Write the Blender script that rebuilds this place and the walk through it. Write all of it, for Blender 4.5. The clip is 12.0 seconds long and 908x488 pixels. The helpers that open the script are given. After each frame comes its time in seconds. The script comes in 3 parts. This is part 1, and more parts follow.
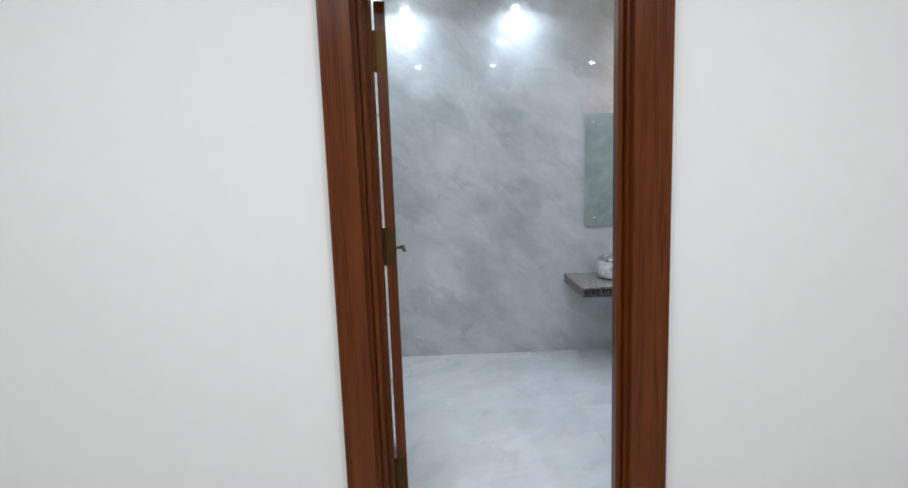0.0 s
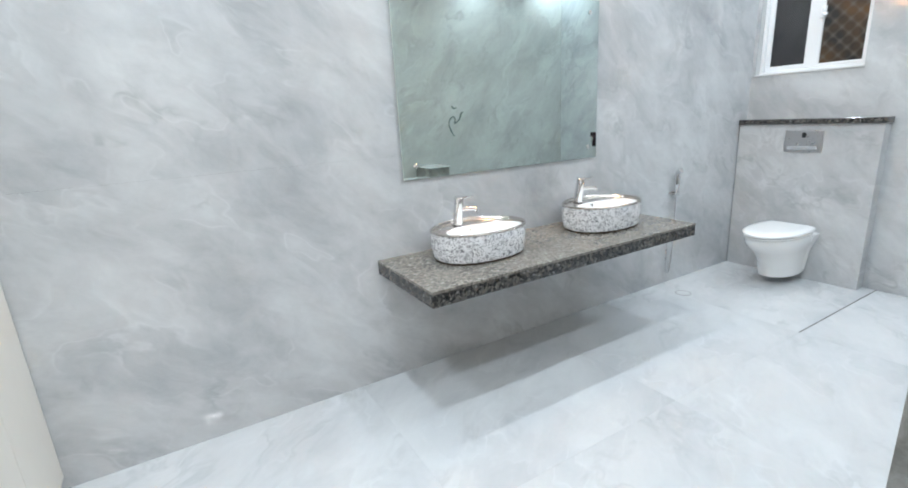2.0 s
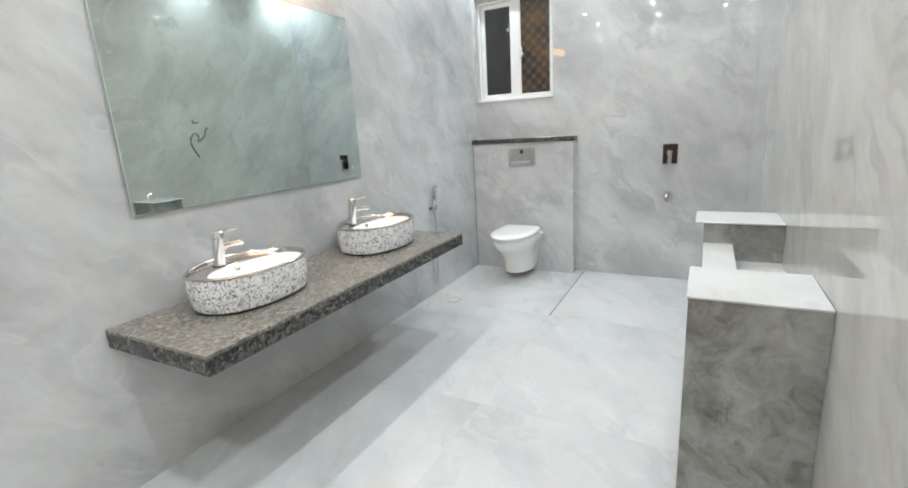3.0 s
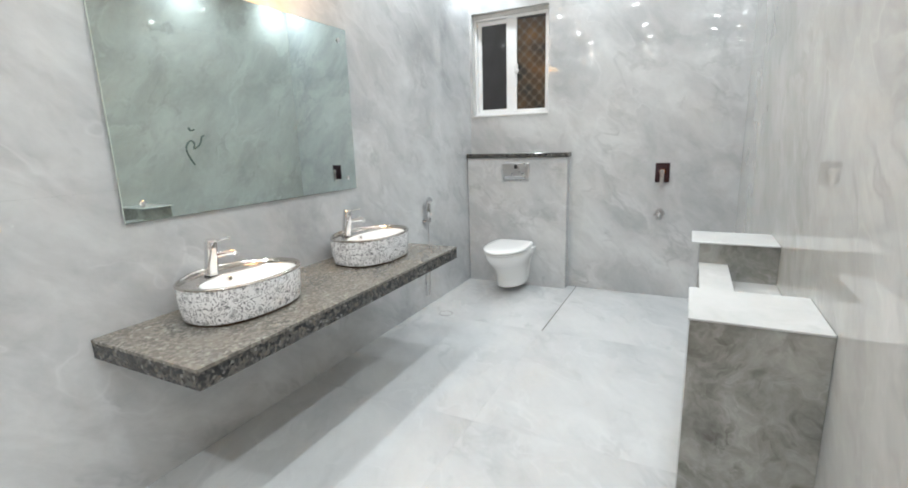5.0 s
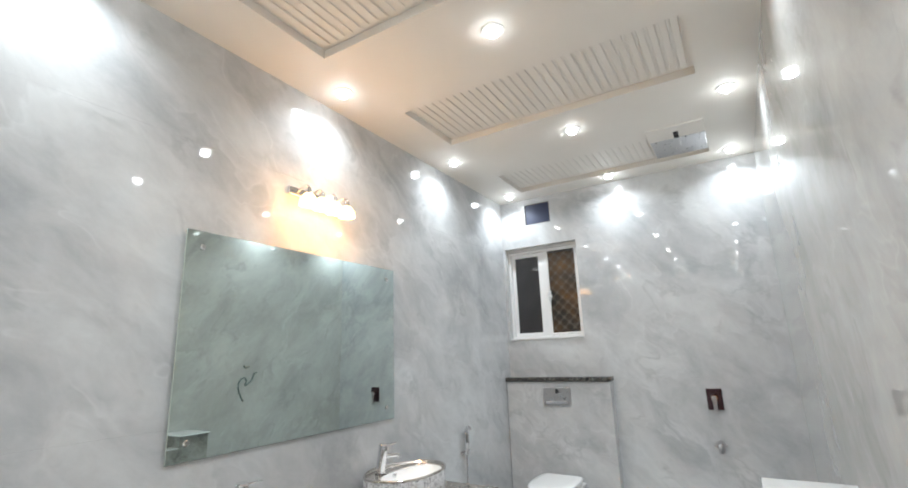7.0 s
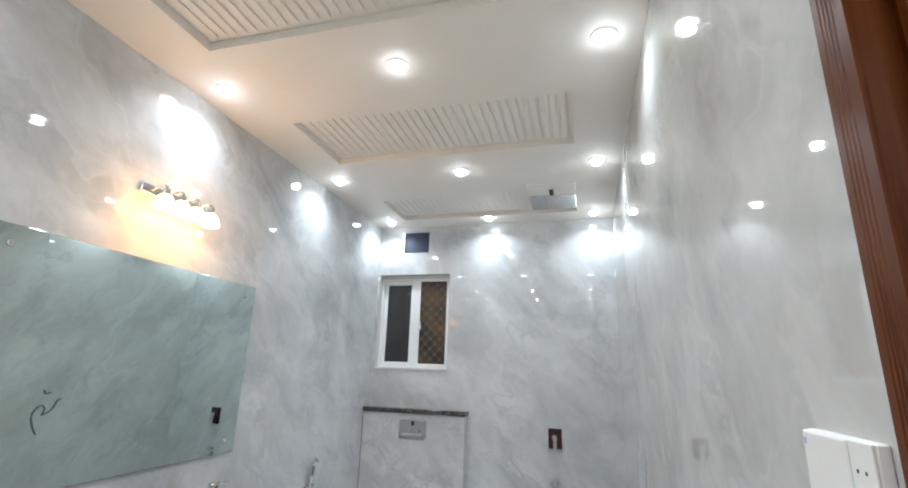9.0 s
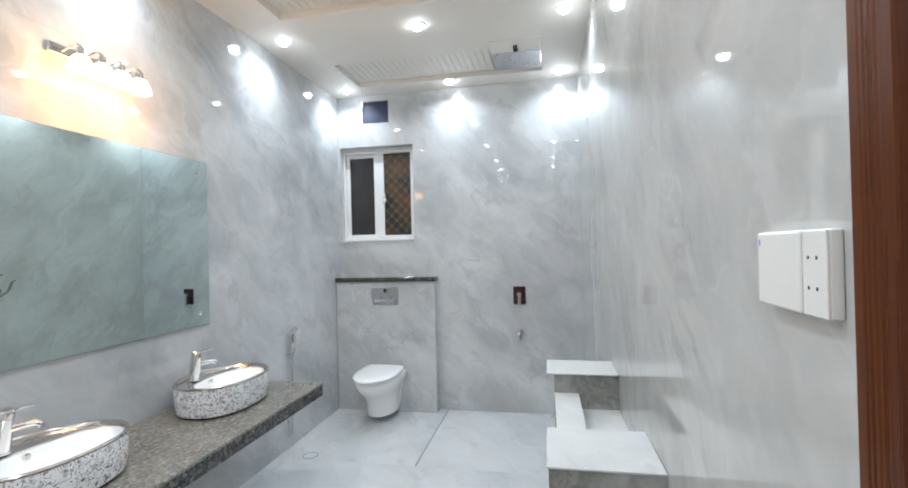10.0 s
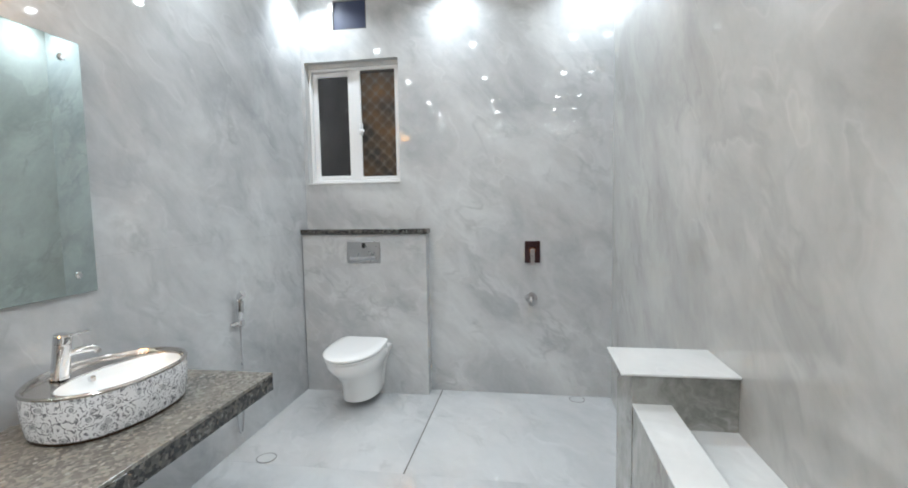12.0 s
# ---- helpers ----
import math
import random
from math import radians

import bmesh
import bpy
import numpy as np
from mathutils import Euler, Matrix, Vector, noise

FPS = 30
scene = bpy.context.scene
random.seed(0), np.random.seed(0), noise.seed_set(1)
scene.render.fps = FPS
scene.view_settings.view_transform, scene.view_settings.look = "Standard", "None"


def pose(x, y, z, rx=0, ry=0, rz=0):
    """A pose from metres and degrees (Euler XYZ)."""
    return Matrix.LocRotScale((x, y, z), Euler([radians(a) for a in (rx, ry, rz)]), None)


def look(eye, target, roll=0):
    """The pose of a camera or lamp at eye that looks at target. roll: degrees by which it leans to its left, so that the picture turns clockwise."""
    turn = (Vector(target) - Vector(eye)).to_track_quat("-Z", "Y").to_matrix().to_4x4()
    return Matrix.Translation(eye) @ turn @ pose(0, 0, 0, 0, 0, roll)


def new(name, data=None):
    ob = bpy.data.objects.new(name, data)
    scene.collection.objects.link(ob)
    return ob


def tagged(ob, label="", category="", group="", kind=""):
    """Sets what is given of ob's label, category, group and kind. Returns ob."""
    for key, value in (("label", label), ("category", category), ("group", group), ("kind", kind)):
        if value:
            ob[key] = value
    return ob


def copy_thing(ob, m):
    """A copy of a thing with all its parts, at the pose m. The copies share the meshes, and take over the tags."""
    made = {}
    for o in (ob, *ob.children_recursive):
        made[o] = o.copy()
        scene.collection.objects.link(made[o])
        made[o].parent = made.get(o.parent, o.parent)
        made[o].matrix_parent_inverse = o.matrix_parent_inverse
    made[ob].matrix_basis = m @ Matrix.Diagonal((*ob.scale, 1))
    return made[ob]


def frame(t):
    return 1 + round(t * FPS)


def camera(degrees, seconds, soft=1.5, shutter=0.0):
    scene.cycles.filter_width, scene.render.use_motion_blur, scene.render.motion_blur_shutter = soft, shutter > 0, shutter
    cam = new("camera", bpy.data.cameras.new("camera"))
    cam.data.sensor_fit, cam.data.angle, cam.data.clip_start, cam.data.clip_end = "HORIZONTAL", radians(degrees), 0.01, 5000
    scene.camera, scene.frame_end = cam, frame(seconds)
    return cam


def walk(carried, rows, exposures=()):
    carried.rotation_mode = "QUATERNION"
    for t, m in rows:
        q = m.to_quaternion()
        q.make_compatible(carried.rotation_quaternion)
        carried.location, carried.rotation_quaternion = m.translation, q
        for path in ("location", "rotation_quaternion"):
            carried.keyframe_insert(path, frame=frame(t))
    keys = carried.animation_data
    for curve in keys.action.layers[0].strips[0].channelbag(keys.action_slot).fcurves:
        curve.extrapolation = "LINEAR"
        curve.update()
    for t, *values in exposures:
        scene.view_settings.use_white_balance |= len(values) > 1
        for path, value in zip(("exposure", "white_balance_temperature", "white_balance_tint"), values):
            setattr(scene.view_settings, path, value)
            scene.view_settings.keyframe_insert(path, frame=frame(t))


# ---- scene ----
cam = camera(88.1, 12.0, soft=1.8)
PATH = [
    (0, (0.344, 0.112, 1.433), (0.371, 2.097, 1.196), -2.0),
    (0.5, (0.330, 0.634, 1.416), (0.450, 2.601, 1.095), -2.2),
    (0.9, (0.411, 1.050, 1.364), (0.495, 3.006, 0.956), -4.0),
    (1.0, (0.411, 1.126, 1.367), (0.492, 3.085, 0.937), -4.0),
    (1.2, (0.446, 1.33, 1.375), (0.539, 3.271, 0.906), -3.7),
    (1.5, (0.445, 1.571, 1.352), (0.795, 3.485, 0.891), -3.5),
    (2, (0.497, 1.821, 1.376), (1.468, 3.489, 0.853), -3.3),
    (2.5, (0.538, 1.991, 1.35), (1.953, 3.316, 0.859), -4.4),
    (3, (0.508, 2.092, 1.33), (2.217, 3.018, 0.855), -3.4),
    (5, (0.504, 2.132, 1.34), (2.246, 3.017, 0.912), -1.8),
    (5.5, (0.503, 2.127, 1.346), (2.225, 3.071, 0.964), -2.0),
    (6, (0.499, 2.128, 1.371), (2.217, 3.129, 1.161), -2.0),
    (6.5, (0.485, 2.113, 1.443), (2.209, 3.121, 1.552), -1.3),
    (7, (0.442, 2.093, 1.443), (2.117, 3.086, 1.901), -2.1),
    (7.5, (0.436, 2.102, 1.548), (2.15, 2.976, 2.094), 0.3),
    (9.3, (0.457, 2.09, 1.544), (2.363, 2.506, 1.984), 0.8),
    (9.5, (0.48, 2.092, 1.519), (2.414, 2.513, 1.806), -0.1),
    (10, (0.494, 2.101, 1.48), (2.457, 2.486, 1.493), -1.4),
    (10.5, (0.505, 2.116, 1.45), (2.47, 2.473, 1.344), -2.2),
    (11, (0.61, 2.175, 1.422), (2.547, 2.638, 1.244), -1.8),
    (11.5, (0.929, 2.234, 1.406), (2.866, 2.706, 1.253), -1.0),
    (12, (1.326, 2.363, 1.374), (3.294, 2.681, 1.212), -1.0),
]
EXPOSURES = [(0.0, -0.53, 5950, 7), (0.5, -0.50, 6000, 7), (0.9, -0.04, 6100, 7), (1.2, 0.19, 6200, 7), (1.6, 0.26, 6000, 6), (2.0, 0.27, 6250, 7), (2.5, 0.30, 6450, 7),
             (3.0, 0.15, 6800, 8), (5.5, 0.17, 6800, 8), (6.5, 0.08, 6800, 9), (7.0, -0.12, 6750, 9), (7.5, -0.25, 6650, 8),
             (9.5, -0.20, 6400, 8), (10.0, -0.08, 6350, 8), (10.5, 0.03, 6450, 8), (11.0, 0.05, 6450, 9), (12.0, -0.08, 6600, 8)]
walk(cam, [(t, look(eye, target, roll)) for t, eye, target, roll in PATH], EXPOSURES)

# ---- world and lights ----
NORTH, SOUTH, EAST, WEST, TOP = 4.035, 1.80, 4.685, -0.10, 2.928
HALL = 1.69
world = bpy.data.worlds.new("night")
scene.world = world
world.use_nodes = True
world.node_tree.nodes["Background"].inputs["Color"].default_value = (0.012, 0.016, 0.035, 1)
world.node_tree.nodes["Background"].inputs["Strength"].default_value = 1.0

DOWN_X = (0.065, 0.98, 2.215, 3.440, 4.487)
DOWN_Y = (1.958, 2.89, 3.845)
DOWN_WATTS = 5.4


for lx in DOWN_X:
    for ly in DOWN_Y:
        data = bpy.data.lights.new("downlight_beam", "AREA")
        data.shape, data.size, data.energy, data.color, data.spread = "DISK", 0.06, DOWN_WATTS, (0.80, 0.90, 1.0), radians(146)
        new("downlight_beam", data).matrix_world = look((lx, ly, TOP - 0.036), (lx, ly + 0.0001, 0))
for bx in (2.06, 2.153, 2.247, 2.34):
    data = bpy.data.lights.new("bulb_glow", "POINT")
    data.energy, data.color, data.shadow_soft_size = 1.15, (1.0, 0.42, 0.12), 0.03
    new("bulb_glow", data).location = (bx, NORTH - 0.11, 2.262)
for hx, hy in ((-0.6, 0.0), (1.3, 0.0), (0.35, -1.2)):
    data = bpy.data.lights.new("hall_light", "AREA")
    data.shape, data.size, data.energy, data.color = "DISK", 0.3, 40, (0.97, 0.94, 0.92)
    new("hall_light", data).matrix_world = look((hx, hy, TOP - 0.02), (hx, hy + 0.0001, 0))


# ---- materials ----
class Tree:
    def __init__(self, name):
        self.mat = bpy.data.materials.new(name)
        self.mat.use_nodes = True
        self.nodes, self.links = self.mat.node_tree.nodes, self.mat.node_tree.links
        self.bsdf = self.nodes["Principled BSDF"]

    def node(self, kind, **sets):
        n = self.nodes.new(kind)
        for key, value in sets.items():
            if key in n.inputs.keys():
                n.inputs[key].default_value = value
            else:
                setattr(n, key, value)
        return n

    def link(self, a, b):
        self.links.new(a, b)

    def ramp(self, source, stops):
        r = self.nodes.new("ShaderNodeValToRGB")
        while len(r.color_ramp.elements) < len(stops):
            r.color_ramp.elements.new(0.5)
        for e, (at, c) in zip(r.color_ramp.elements, stops):
            e.position = at
            e.color = (*c, 1) if len(c) == 3 else c
        self.link(source, r.inputs[0])
        return r.outputs[0]

    def mix(self, fac, a, b, kind="MIX"):
        m = self.nodes.new("ShaderNodeMix")
        m.data_type, m.blend_type = "RGBA", kind
        for sock, v in ((m.inputs[0], fac), (m.inputs[6], a), (m.inputs[7], b)):
            if isinstance(v, (int, float)):
                sock.default_value = v
            elif isinstance(v, tuple):
                sock.default_value = (*v, 1)
            else:
                self.link(v, sock)
        return m.outputs[2]

    def coords(self, rot=(0, 0, 0), scale=(1, 1, 1), vary=0.0):
        tc = self.node("ShaderNodeTexCoord")
        mp = self.node("ShaderNodeMapping", vector_type="TEXTURE")
        mp.inputs["Rotation"].default_value = [radians(a) for a in rot]
        mp.inputs["Scale"].default_value = [1 / v for v in scale]
        source = tc.outputs["Object"]
        if vary:
            info = self.node("ShaderNodeObjectInfo")
            mul = self.node("ShaderNodeMath", operation="MULTIPLY")
            mul.inputs[1].default_value = vary
            self.link(info.outputs["Random"], mul.inputs[0])
            add = self.node("ShaderNodeVectorMath", operation="ADD")
            self.link(source, add.inputs[0])
            self.link(mul.outputs[0], add.inputs[1])
            source = add.outputs[0]
        self.link(source, mp.inputs[0])
        return mp.outputs[0]

    def noise(self, coord, scale, detail=4, rough=0.55, distort=0.0):
        n = self.node("ShaderNodeTexNoise", Scale=scale, Detail=detail, Roughness=rough, Distortion=distort)
        self.link(coord, n.inputs["Vector"])
        return n.outputs[0]

    def bump(self, height, strength, distance=0.002):
        b = self.node("ShaderNodeBump", Strength=strength, Distance=distance)
        self.link(height, b.inputs["Height"])
        self.link(b.outputs[0], self.bsdf.inputs["Normal"])

    def rough(self, source, low, high):
        m = self.node("ShaderNodeMapRange")
        m.inputs[3].default_value, m.inputs[4].default_value = low, high
        self.link(source, m.inputs[0])
        self.link(m.outputs[0], self.bsdf.inputs["Roughness"])


def plain(name, color, rough=0.5, metal=0.0, grain=0.0, coat=0.0, wear=0.06):
    t = Tree(name)
    c = t.coords()
    n = t.noise(c, 9.0)
    dark = tuple(v * (1 - wear) for v in color)
    t.link(t.mix(n, color, dark), t.bsdf.inputs["Base Color"])
    t.bsdf.inputs["Metallic"].default_value = metal
    t.bsdf.inputs["Coat Weight"].default_value = coat
    t.rough(t.noise(c, 30.0), max(rough - 0.04, 0.02), rough + 0.05)
    if grain:
        t.bump(t.noise(c, 160.0), grain, 0.001)
    return t.mat


def marble(name, rot, base=(0.50, 0.505, 0.51), low=(0.37, 0.38, 0.388), high=(0.64, 0.65, 0.65), gloss=0.022, wave=0.0, vary=0.0, size=1.0, warp=0.62, across=1.65):
    t = Tree(name)
    c = t.coords(rot, (0.95 * size, 0.95 * size, across * size), vary=vary)
    soft_cloud = t.noise(c, 1.3, 3)
    mixv = t.node("ShaderNodeVectorMath", operation="MULTIPLY_ADD")
    warp_c = t.node("ShaderNodeTexNoise", Scale=1.6, Detail=3.0)
    t.link(c, warp_c.inputs["Vector"])
    t.link(warp_c.outputs[1], mixv.inputs[0])
    mixv.inputs[1].default_value = (warp, warp, warp)
    t.link(c, mixv.inputs[2])
    wc = mixv.outputs[0]
    cloud = t.noise(wc, 1.7, 6, 0.62)
    col = t.ramp(cloud, [(0.30, low), (0.48, base), (0.70, high)])
    # long soft veins, light and dark
    v1 = t.noise(wc, 1.15, 5, 0.55)
    light_vein = t.ramp(v1, [(0.478, (0, 0, 0)), (0.497, (1, 1, 1)), (0.503, (0.7, 0.7, 0.7)), (0.56, (0, 0, 0))])
    v2 = t.noise(wc, 1.9, 4, 0.6)
    dark_vein = t.ramp(v2, [(0.45, (0, 0, 0)), (0.5, (1, 1, 1)), (0.54, (0, 0, 0))])
    mask = t.ramp(t.noise(c, 1.9, 2), [(0.42, (0, 0, 0)), (0.62, (1, 1, 1))])
    lv = t.mix(1.0, light_vein, mask, "MULTIPLY")
    lvs = t.mix(1.0, lv, (0.40, 0.40, 0.40), "MULTIPLY")
    col = t.mix(lvs, col, tuple(min(v * 1.12, 1) for v in high))
    dvs = t.mix(1.0, t.mix(1.0, dark_vein, t.ramp(t.noise(c, 2.6, 2), [(0.5, (0, 0, 0)), (0.66, (1, 1, 1))]), "MULTIPLY"), (0.46, 0.46, 0.46), "MULTIPLY")
    col = t.mix(dvs, col, tuple(v * 0.80 for v in low))
    v3 = t.noise(wc, 1.7, 3, 0.5)
    hair = t.ramp(v3, [(0.490, (0, 0, 0)), (0.5, (1, 1, 1)), (0.514, (0, 0, 0))])
    hair = t.mix(1.0, t.mix(1.0, hair, t.ramp(t.noise(c, 3.1, 2), [(0.46, (0, 0, 0)), (0.60, (1, 1, 1))]), "MULTIPLY"), (0.28, 0.28, 0.28), "MULTIPLY")
    col = t.mix(hair, col, tuple(min(v * 1.15, 1) for v in high))
    fine = t.noise(c, 22.0, 5, 0.7)
    col = t.mix(0.10, col, t.ramp(fine, [(0.3, low), (0.7, high)]))
    t.link(col, t.bsdf.inputs["Base Color"])
    t.rough(soft_cloud, gloss * 0.6, gloss * 1.6)
    if wave:
        t.bump(t.noise(t.coords(), 2.2, 2), wave, 0.02)
    return t.mat


def wood(name, dark, mid, light, gloss=0.3, axis=2, sheen=0.2):
    t = Tree(name)
    s = [34.0, 34.0, 34.0]
    s[axis] = 1.1
    c = t.coords((0, 0, 0), tuple(s), vary=5.0)
    n = t.noise(c, 1.0, 6, 0.6, 0.35)
    col = t.ramp(n, [(0.28, dark), (0.5, mid), (0.74, light)])
    fine = t.noise(c, 5.0, 3, 0.7)
    col = t.mix(0.25, col, t.ramp(fine, [(0.35, dark), (0.65, light)]))
    t.link(col, t.bsdf.inputs["Base Color"])
    t.rough(n, gloss, gloss + 0.12)
    t.bsdf.inputs["Specular IOR Level"].default_value = sheen
    t.bump(n, 0.12, 0.001)
    return t.mat


def granite(name, tone=1.0, size=150.0, film=0.0):
    t = Tree(name)
    c = t.coords()
    v = t.node("ShaderNodeTexVoronoi", Scale=size)
    t.link(c, v.inputs["Vector"])
    sep = t.node("ShaderNodeSeparateColor")
    t.link(v.outputs["Color"], sep.inputs[0])
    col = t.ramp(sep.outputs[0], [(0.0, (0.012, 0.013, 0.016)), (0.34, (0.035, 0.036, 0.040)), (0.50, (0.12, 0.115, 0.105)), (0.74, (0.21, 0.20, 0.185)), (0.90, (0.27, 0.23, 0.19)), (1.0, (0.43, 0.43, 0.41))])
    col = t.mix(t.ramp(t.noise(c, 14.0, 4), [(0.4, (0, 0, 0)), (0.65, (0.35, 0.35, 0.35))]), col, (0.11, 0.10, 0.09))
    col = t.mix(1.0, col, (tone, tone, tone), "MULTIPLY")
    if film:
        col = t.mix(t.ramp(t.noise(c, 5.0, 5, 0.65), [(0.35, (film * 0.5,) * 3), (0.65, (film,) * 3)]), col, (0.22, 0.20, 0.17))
    t.link(col, t.bsdf.inputs["Base Color"])
    t.rough(t.noise(c, 60.0), 0.07, 0.2)
    return t.mat


def pattern(name):
    t = Tree(name)
    c = t.coords()
    w = t.node("ShaderNodeTexNoise", Scale=30.0, Detail=2.0)
    t.link(c, w.inputs["Vector"])
    off = t.node("ShaderNodeVectorMath", operation="MULTIPLY_ADD")
    off.inputs[1].default_value = (0.030, 0.030, 0.030)
    t.link(w.outputs[1], off.inputs[0])
    t.link(c, off.inputs[2])
    v = t.node("ShaderNodeTexVoronoi", Scale=29.0)
    t.link(off.outputs[0], v.inputs["Vector"])
    petals = t.ramp(v.outputs["Distance"], [(0.16, (0.52, 0.52, 0.52)), (0.26, (0.34, 0.34, 0.34)), (0.36, (0, 0, 0))])
    m = t.node("ShaderNodeMath", operation="MULTIPLY")
    m.inputs[1].default_value = 30.0
    t.link(v.outputs["Distance"], m.inputs[0])
    sn = t.node("ShaderNodeMath", operation="SINE")
    t.link(m.outputs[0], sn.inputs[0])
    curls = t.ramp(sn.outputs[0], [(0.50, (0, 0, 0)), (0.72, (1, 1, 1))])
    broken = t.ramp(t.noise(c, 70.0, 2), [(0.44, (0, 0, 0)), (0.50, (1, 1, 1))])
    curls = t.mix(1.0, curls, broken, "MULTIPLY")
    v3 = t.node("ShaderNodeTexVoronoi", Scale=62.0)
    t.link(off.outputs[0], v3.inputs["Vector"])
    leaves = t.ramp(v3.outputs["Distance"], [(0.24, (0.75, 0.75, 0.75)), (0.33, (0, 0, 0))])
    leaves = t.mix(1.0, leaves, t.ramp(t.noise(c, 55.0, 1), [(0.42, (0, 0, 0)), (0.5, (1, 1, 1))]), "MULTIPLY")
    both = t.mix(1.0, t.mix(1.0, petals, curls, "ADD"), leaves, "ADD")
    t.link(t.mix(both, (0.88, 0.88, 0.89), (0.20, 0.20, 0.215)), t.bsdf.inputs["Base Color"])
    t.bsdf.inputs["Metallic"].default_value = 0.1
    t.rough(both, 0.10, 0.22)
    return t.mat


def emitter(name, color, strength):
    t = Tree(name)
    t.bsdf.inputs["Base Color"].default_value = (*color, 1)
    t.bsdf.inputs["Emission Color"].default_value = (*color, 1)
    t.bsdf.inputs["Emission Strength"].default_value = strength
    return t.mat


def glass(name, color, rough=0.0):
    t = Tree(name)
    t.bsdf.inputs["Base Color"].default_value = (*color, 1)
    t.bsdf.inputs["Roughness"].default_value = rough
    t.bsdf.inputs["Transmission Weight"].default_value = 1.0
    t.bsdf.inputs["IOR"].default_value = 1.45
    return t.mat


M_WALL_N = marble("marble_tile_north", (0, 38, 0), base=(0.485, 0.49, 0.495), low=(0.355, 0.365, 0.373), high=(0.625, 0.635, 0.635))
M_WALL_E = marble("marble_tile_east", (42, 0, 0))
# same tile as the other walls; dimmer, warmer light is mixed into its tones
M_WALL_S = marble("marble_tile_south", (0, -46, 0), base=(0.492, 0.487, 0.470), low=(0.392, 0.387, 0.371), high=(0.605, 0.60, 0.58), wave=0.05)
M_FLOOR = marble("marble_tile_floor", (90, 0, 35), base=(0.53, 0.54, 0.545), low=(0.46, 0.47, 0.48), high=(0.60, 0.61, 0.61), gloss=0.020, vary=17.0)
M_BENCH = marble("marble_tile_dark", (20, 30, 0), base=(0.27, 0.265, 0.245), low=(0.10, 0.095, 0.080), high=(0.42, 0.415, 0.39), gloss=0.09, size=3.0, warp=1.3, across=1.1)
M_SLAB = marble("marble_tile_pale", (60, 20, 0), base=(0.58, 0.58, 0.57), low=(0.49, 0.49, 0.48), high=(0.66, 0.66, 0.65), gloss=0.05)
M_GROUT = plain("tile_grout", (0.60, 0.60, 0.59), 0.8, grain=0.2)
M_GROUT_DARK = plain("dark_joint", (0.16, 0.15, 0.14), 0.8, grain=0.2)
M_PLASTER = plain("white_plaster", (0.78, 0.77, 0.75), 0.7, grain=0.10, wear=0.04)
M_CEIL = plain("ceiling_paint", (0.82, 0.775, 0.715), 0.6, grain=0.05, wear=0.04)
M_WOOD = wood("dark_varnished_wood", (0.050, 0.0098, 0.0013), (0.096, 0.0215, 0.0026), (0.150, 0.0390, 0.0048), 0.22)
M_LEAF = wood("door_leaf_wood", (0.155, 0.047, 0.009), (0.205, 0.068, 0.013), (0.250, 0.090, 0.020), 0.19, axis=2, sheen=0.35)
M_CREAM = plain("cream_laminate", (0.74, 0.71, 0.65), 0.34, wear=0.05)
M_CREAM_GAP = plain("cabinet_gap", (0.10, 0.095, 0.085), 0.8)
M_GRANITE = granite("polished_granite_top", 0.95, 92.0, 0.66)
# same granite toned down, so the apron's weaker light is in the colour
M_GRANITE_SHADED = granite("granite_shaded", 0.46, 88.0)
# chrome plate; the brown door's reflection is painted in as a dark maroon base
M_PLATE_REFLECTION = plain("plate_dark_reflection", (0.105, 0.070, 0.085), 0.24, metal=1.0)
M_CHROME = plain("chrome", (0.80, 0.80, 0.81), 0.07, metal=1.0)
M_SILVER = plain("silver_glaze", (0.62, 0.585, 0.55), 0.16, metal=1.0)
M_STEEL = plain("brushed_steel", (0.55, 0.55, 0.56), 0.28, metal=1.0)
M_BRONZE = plain("antique_bronze", (0.10, 0.06, 0.035), 0.35, metal=0.9)
M_STRIKE = plain("polished_brass", (0.36, 0.20, 0.07), 0.32, metal=1.0)
M_BRASS = plain("dull_brass", (0.075, 0.043, 0.016), 0.42, metal=1.0)
M_CERAMIC = plain("white_ceramic", (0.88, 0.88, 0.87), 0.07, coat=0.5, wear=0.02)
M_PATTERN = pattern("floral_ceramic")
M_PLASTIC = plain("white_plastic", (0.84, 0.83, 0.80), 0.3, wear=0.03)
M_BLACK = plain("black_plastic", (0.02, 0.02, 0.022), 0.5)
M_UPVC = plain("white_upvc", (0.82, 0.82, 0.82), 0.3, wear=0.04)
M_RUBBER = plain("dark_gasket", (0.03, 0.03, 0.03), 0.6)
# near-black, stands in for the shade between jamb and leaf
M_GAP_SHADE = plain("black_gap_shade", (0.008, 0.006, 0.005), 0.9)
M_GAP_SHADE.node_tree.nodes["Principled BSDF"].inputs["Specular IOR Level"].default_value = 0.15
M_INK = plain("marker_ink", (0.05, 0.09, 0.08), 0.5)
M_LED = emitter("led_disc", (0.85, 0.93, 1.0), 50.0)
M_BULB = emitter("warm_bulb", (1.0, 0.72, 0.36), 25.0)
M_SHADE = emitter("glowing_shade_glass", (1.0, 0.62, 0.26), 8.0)
M_GLASS = glass("clear_glass", (0.97, 0.98, 0.98))
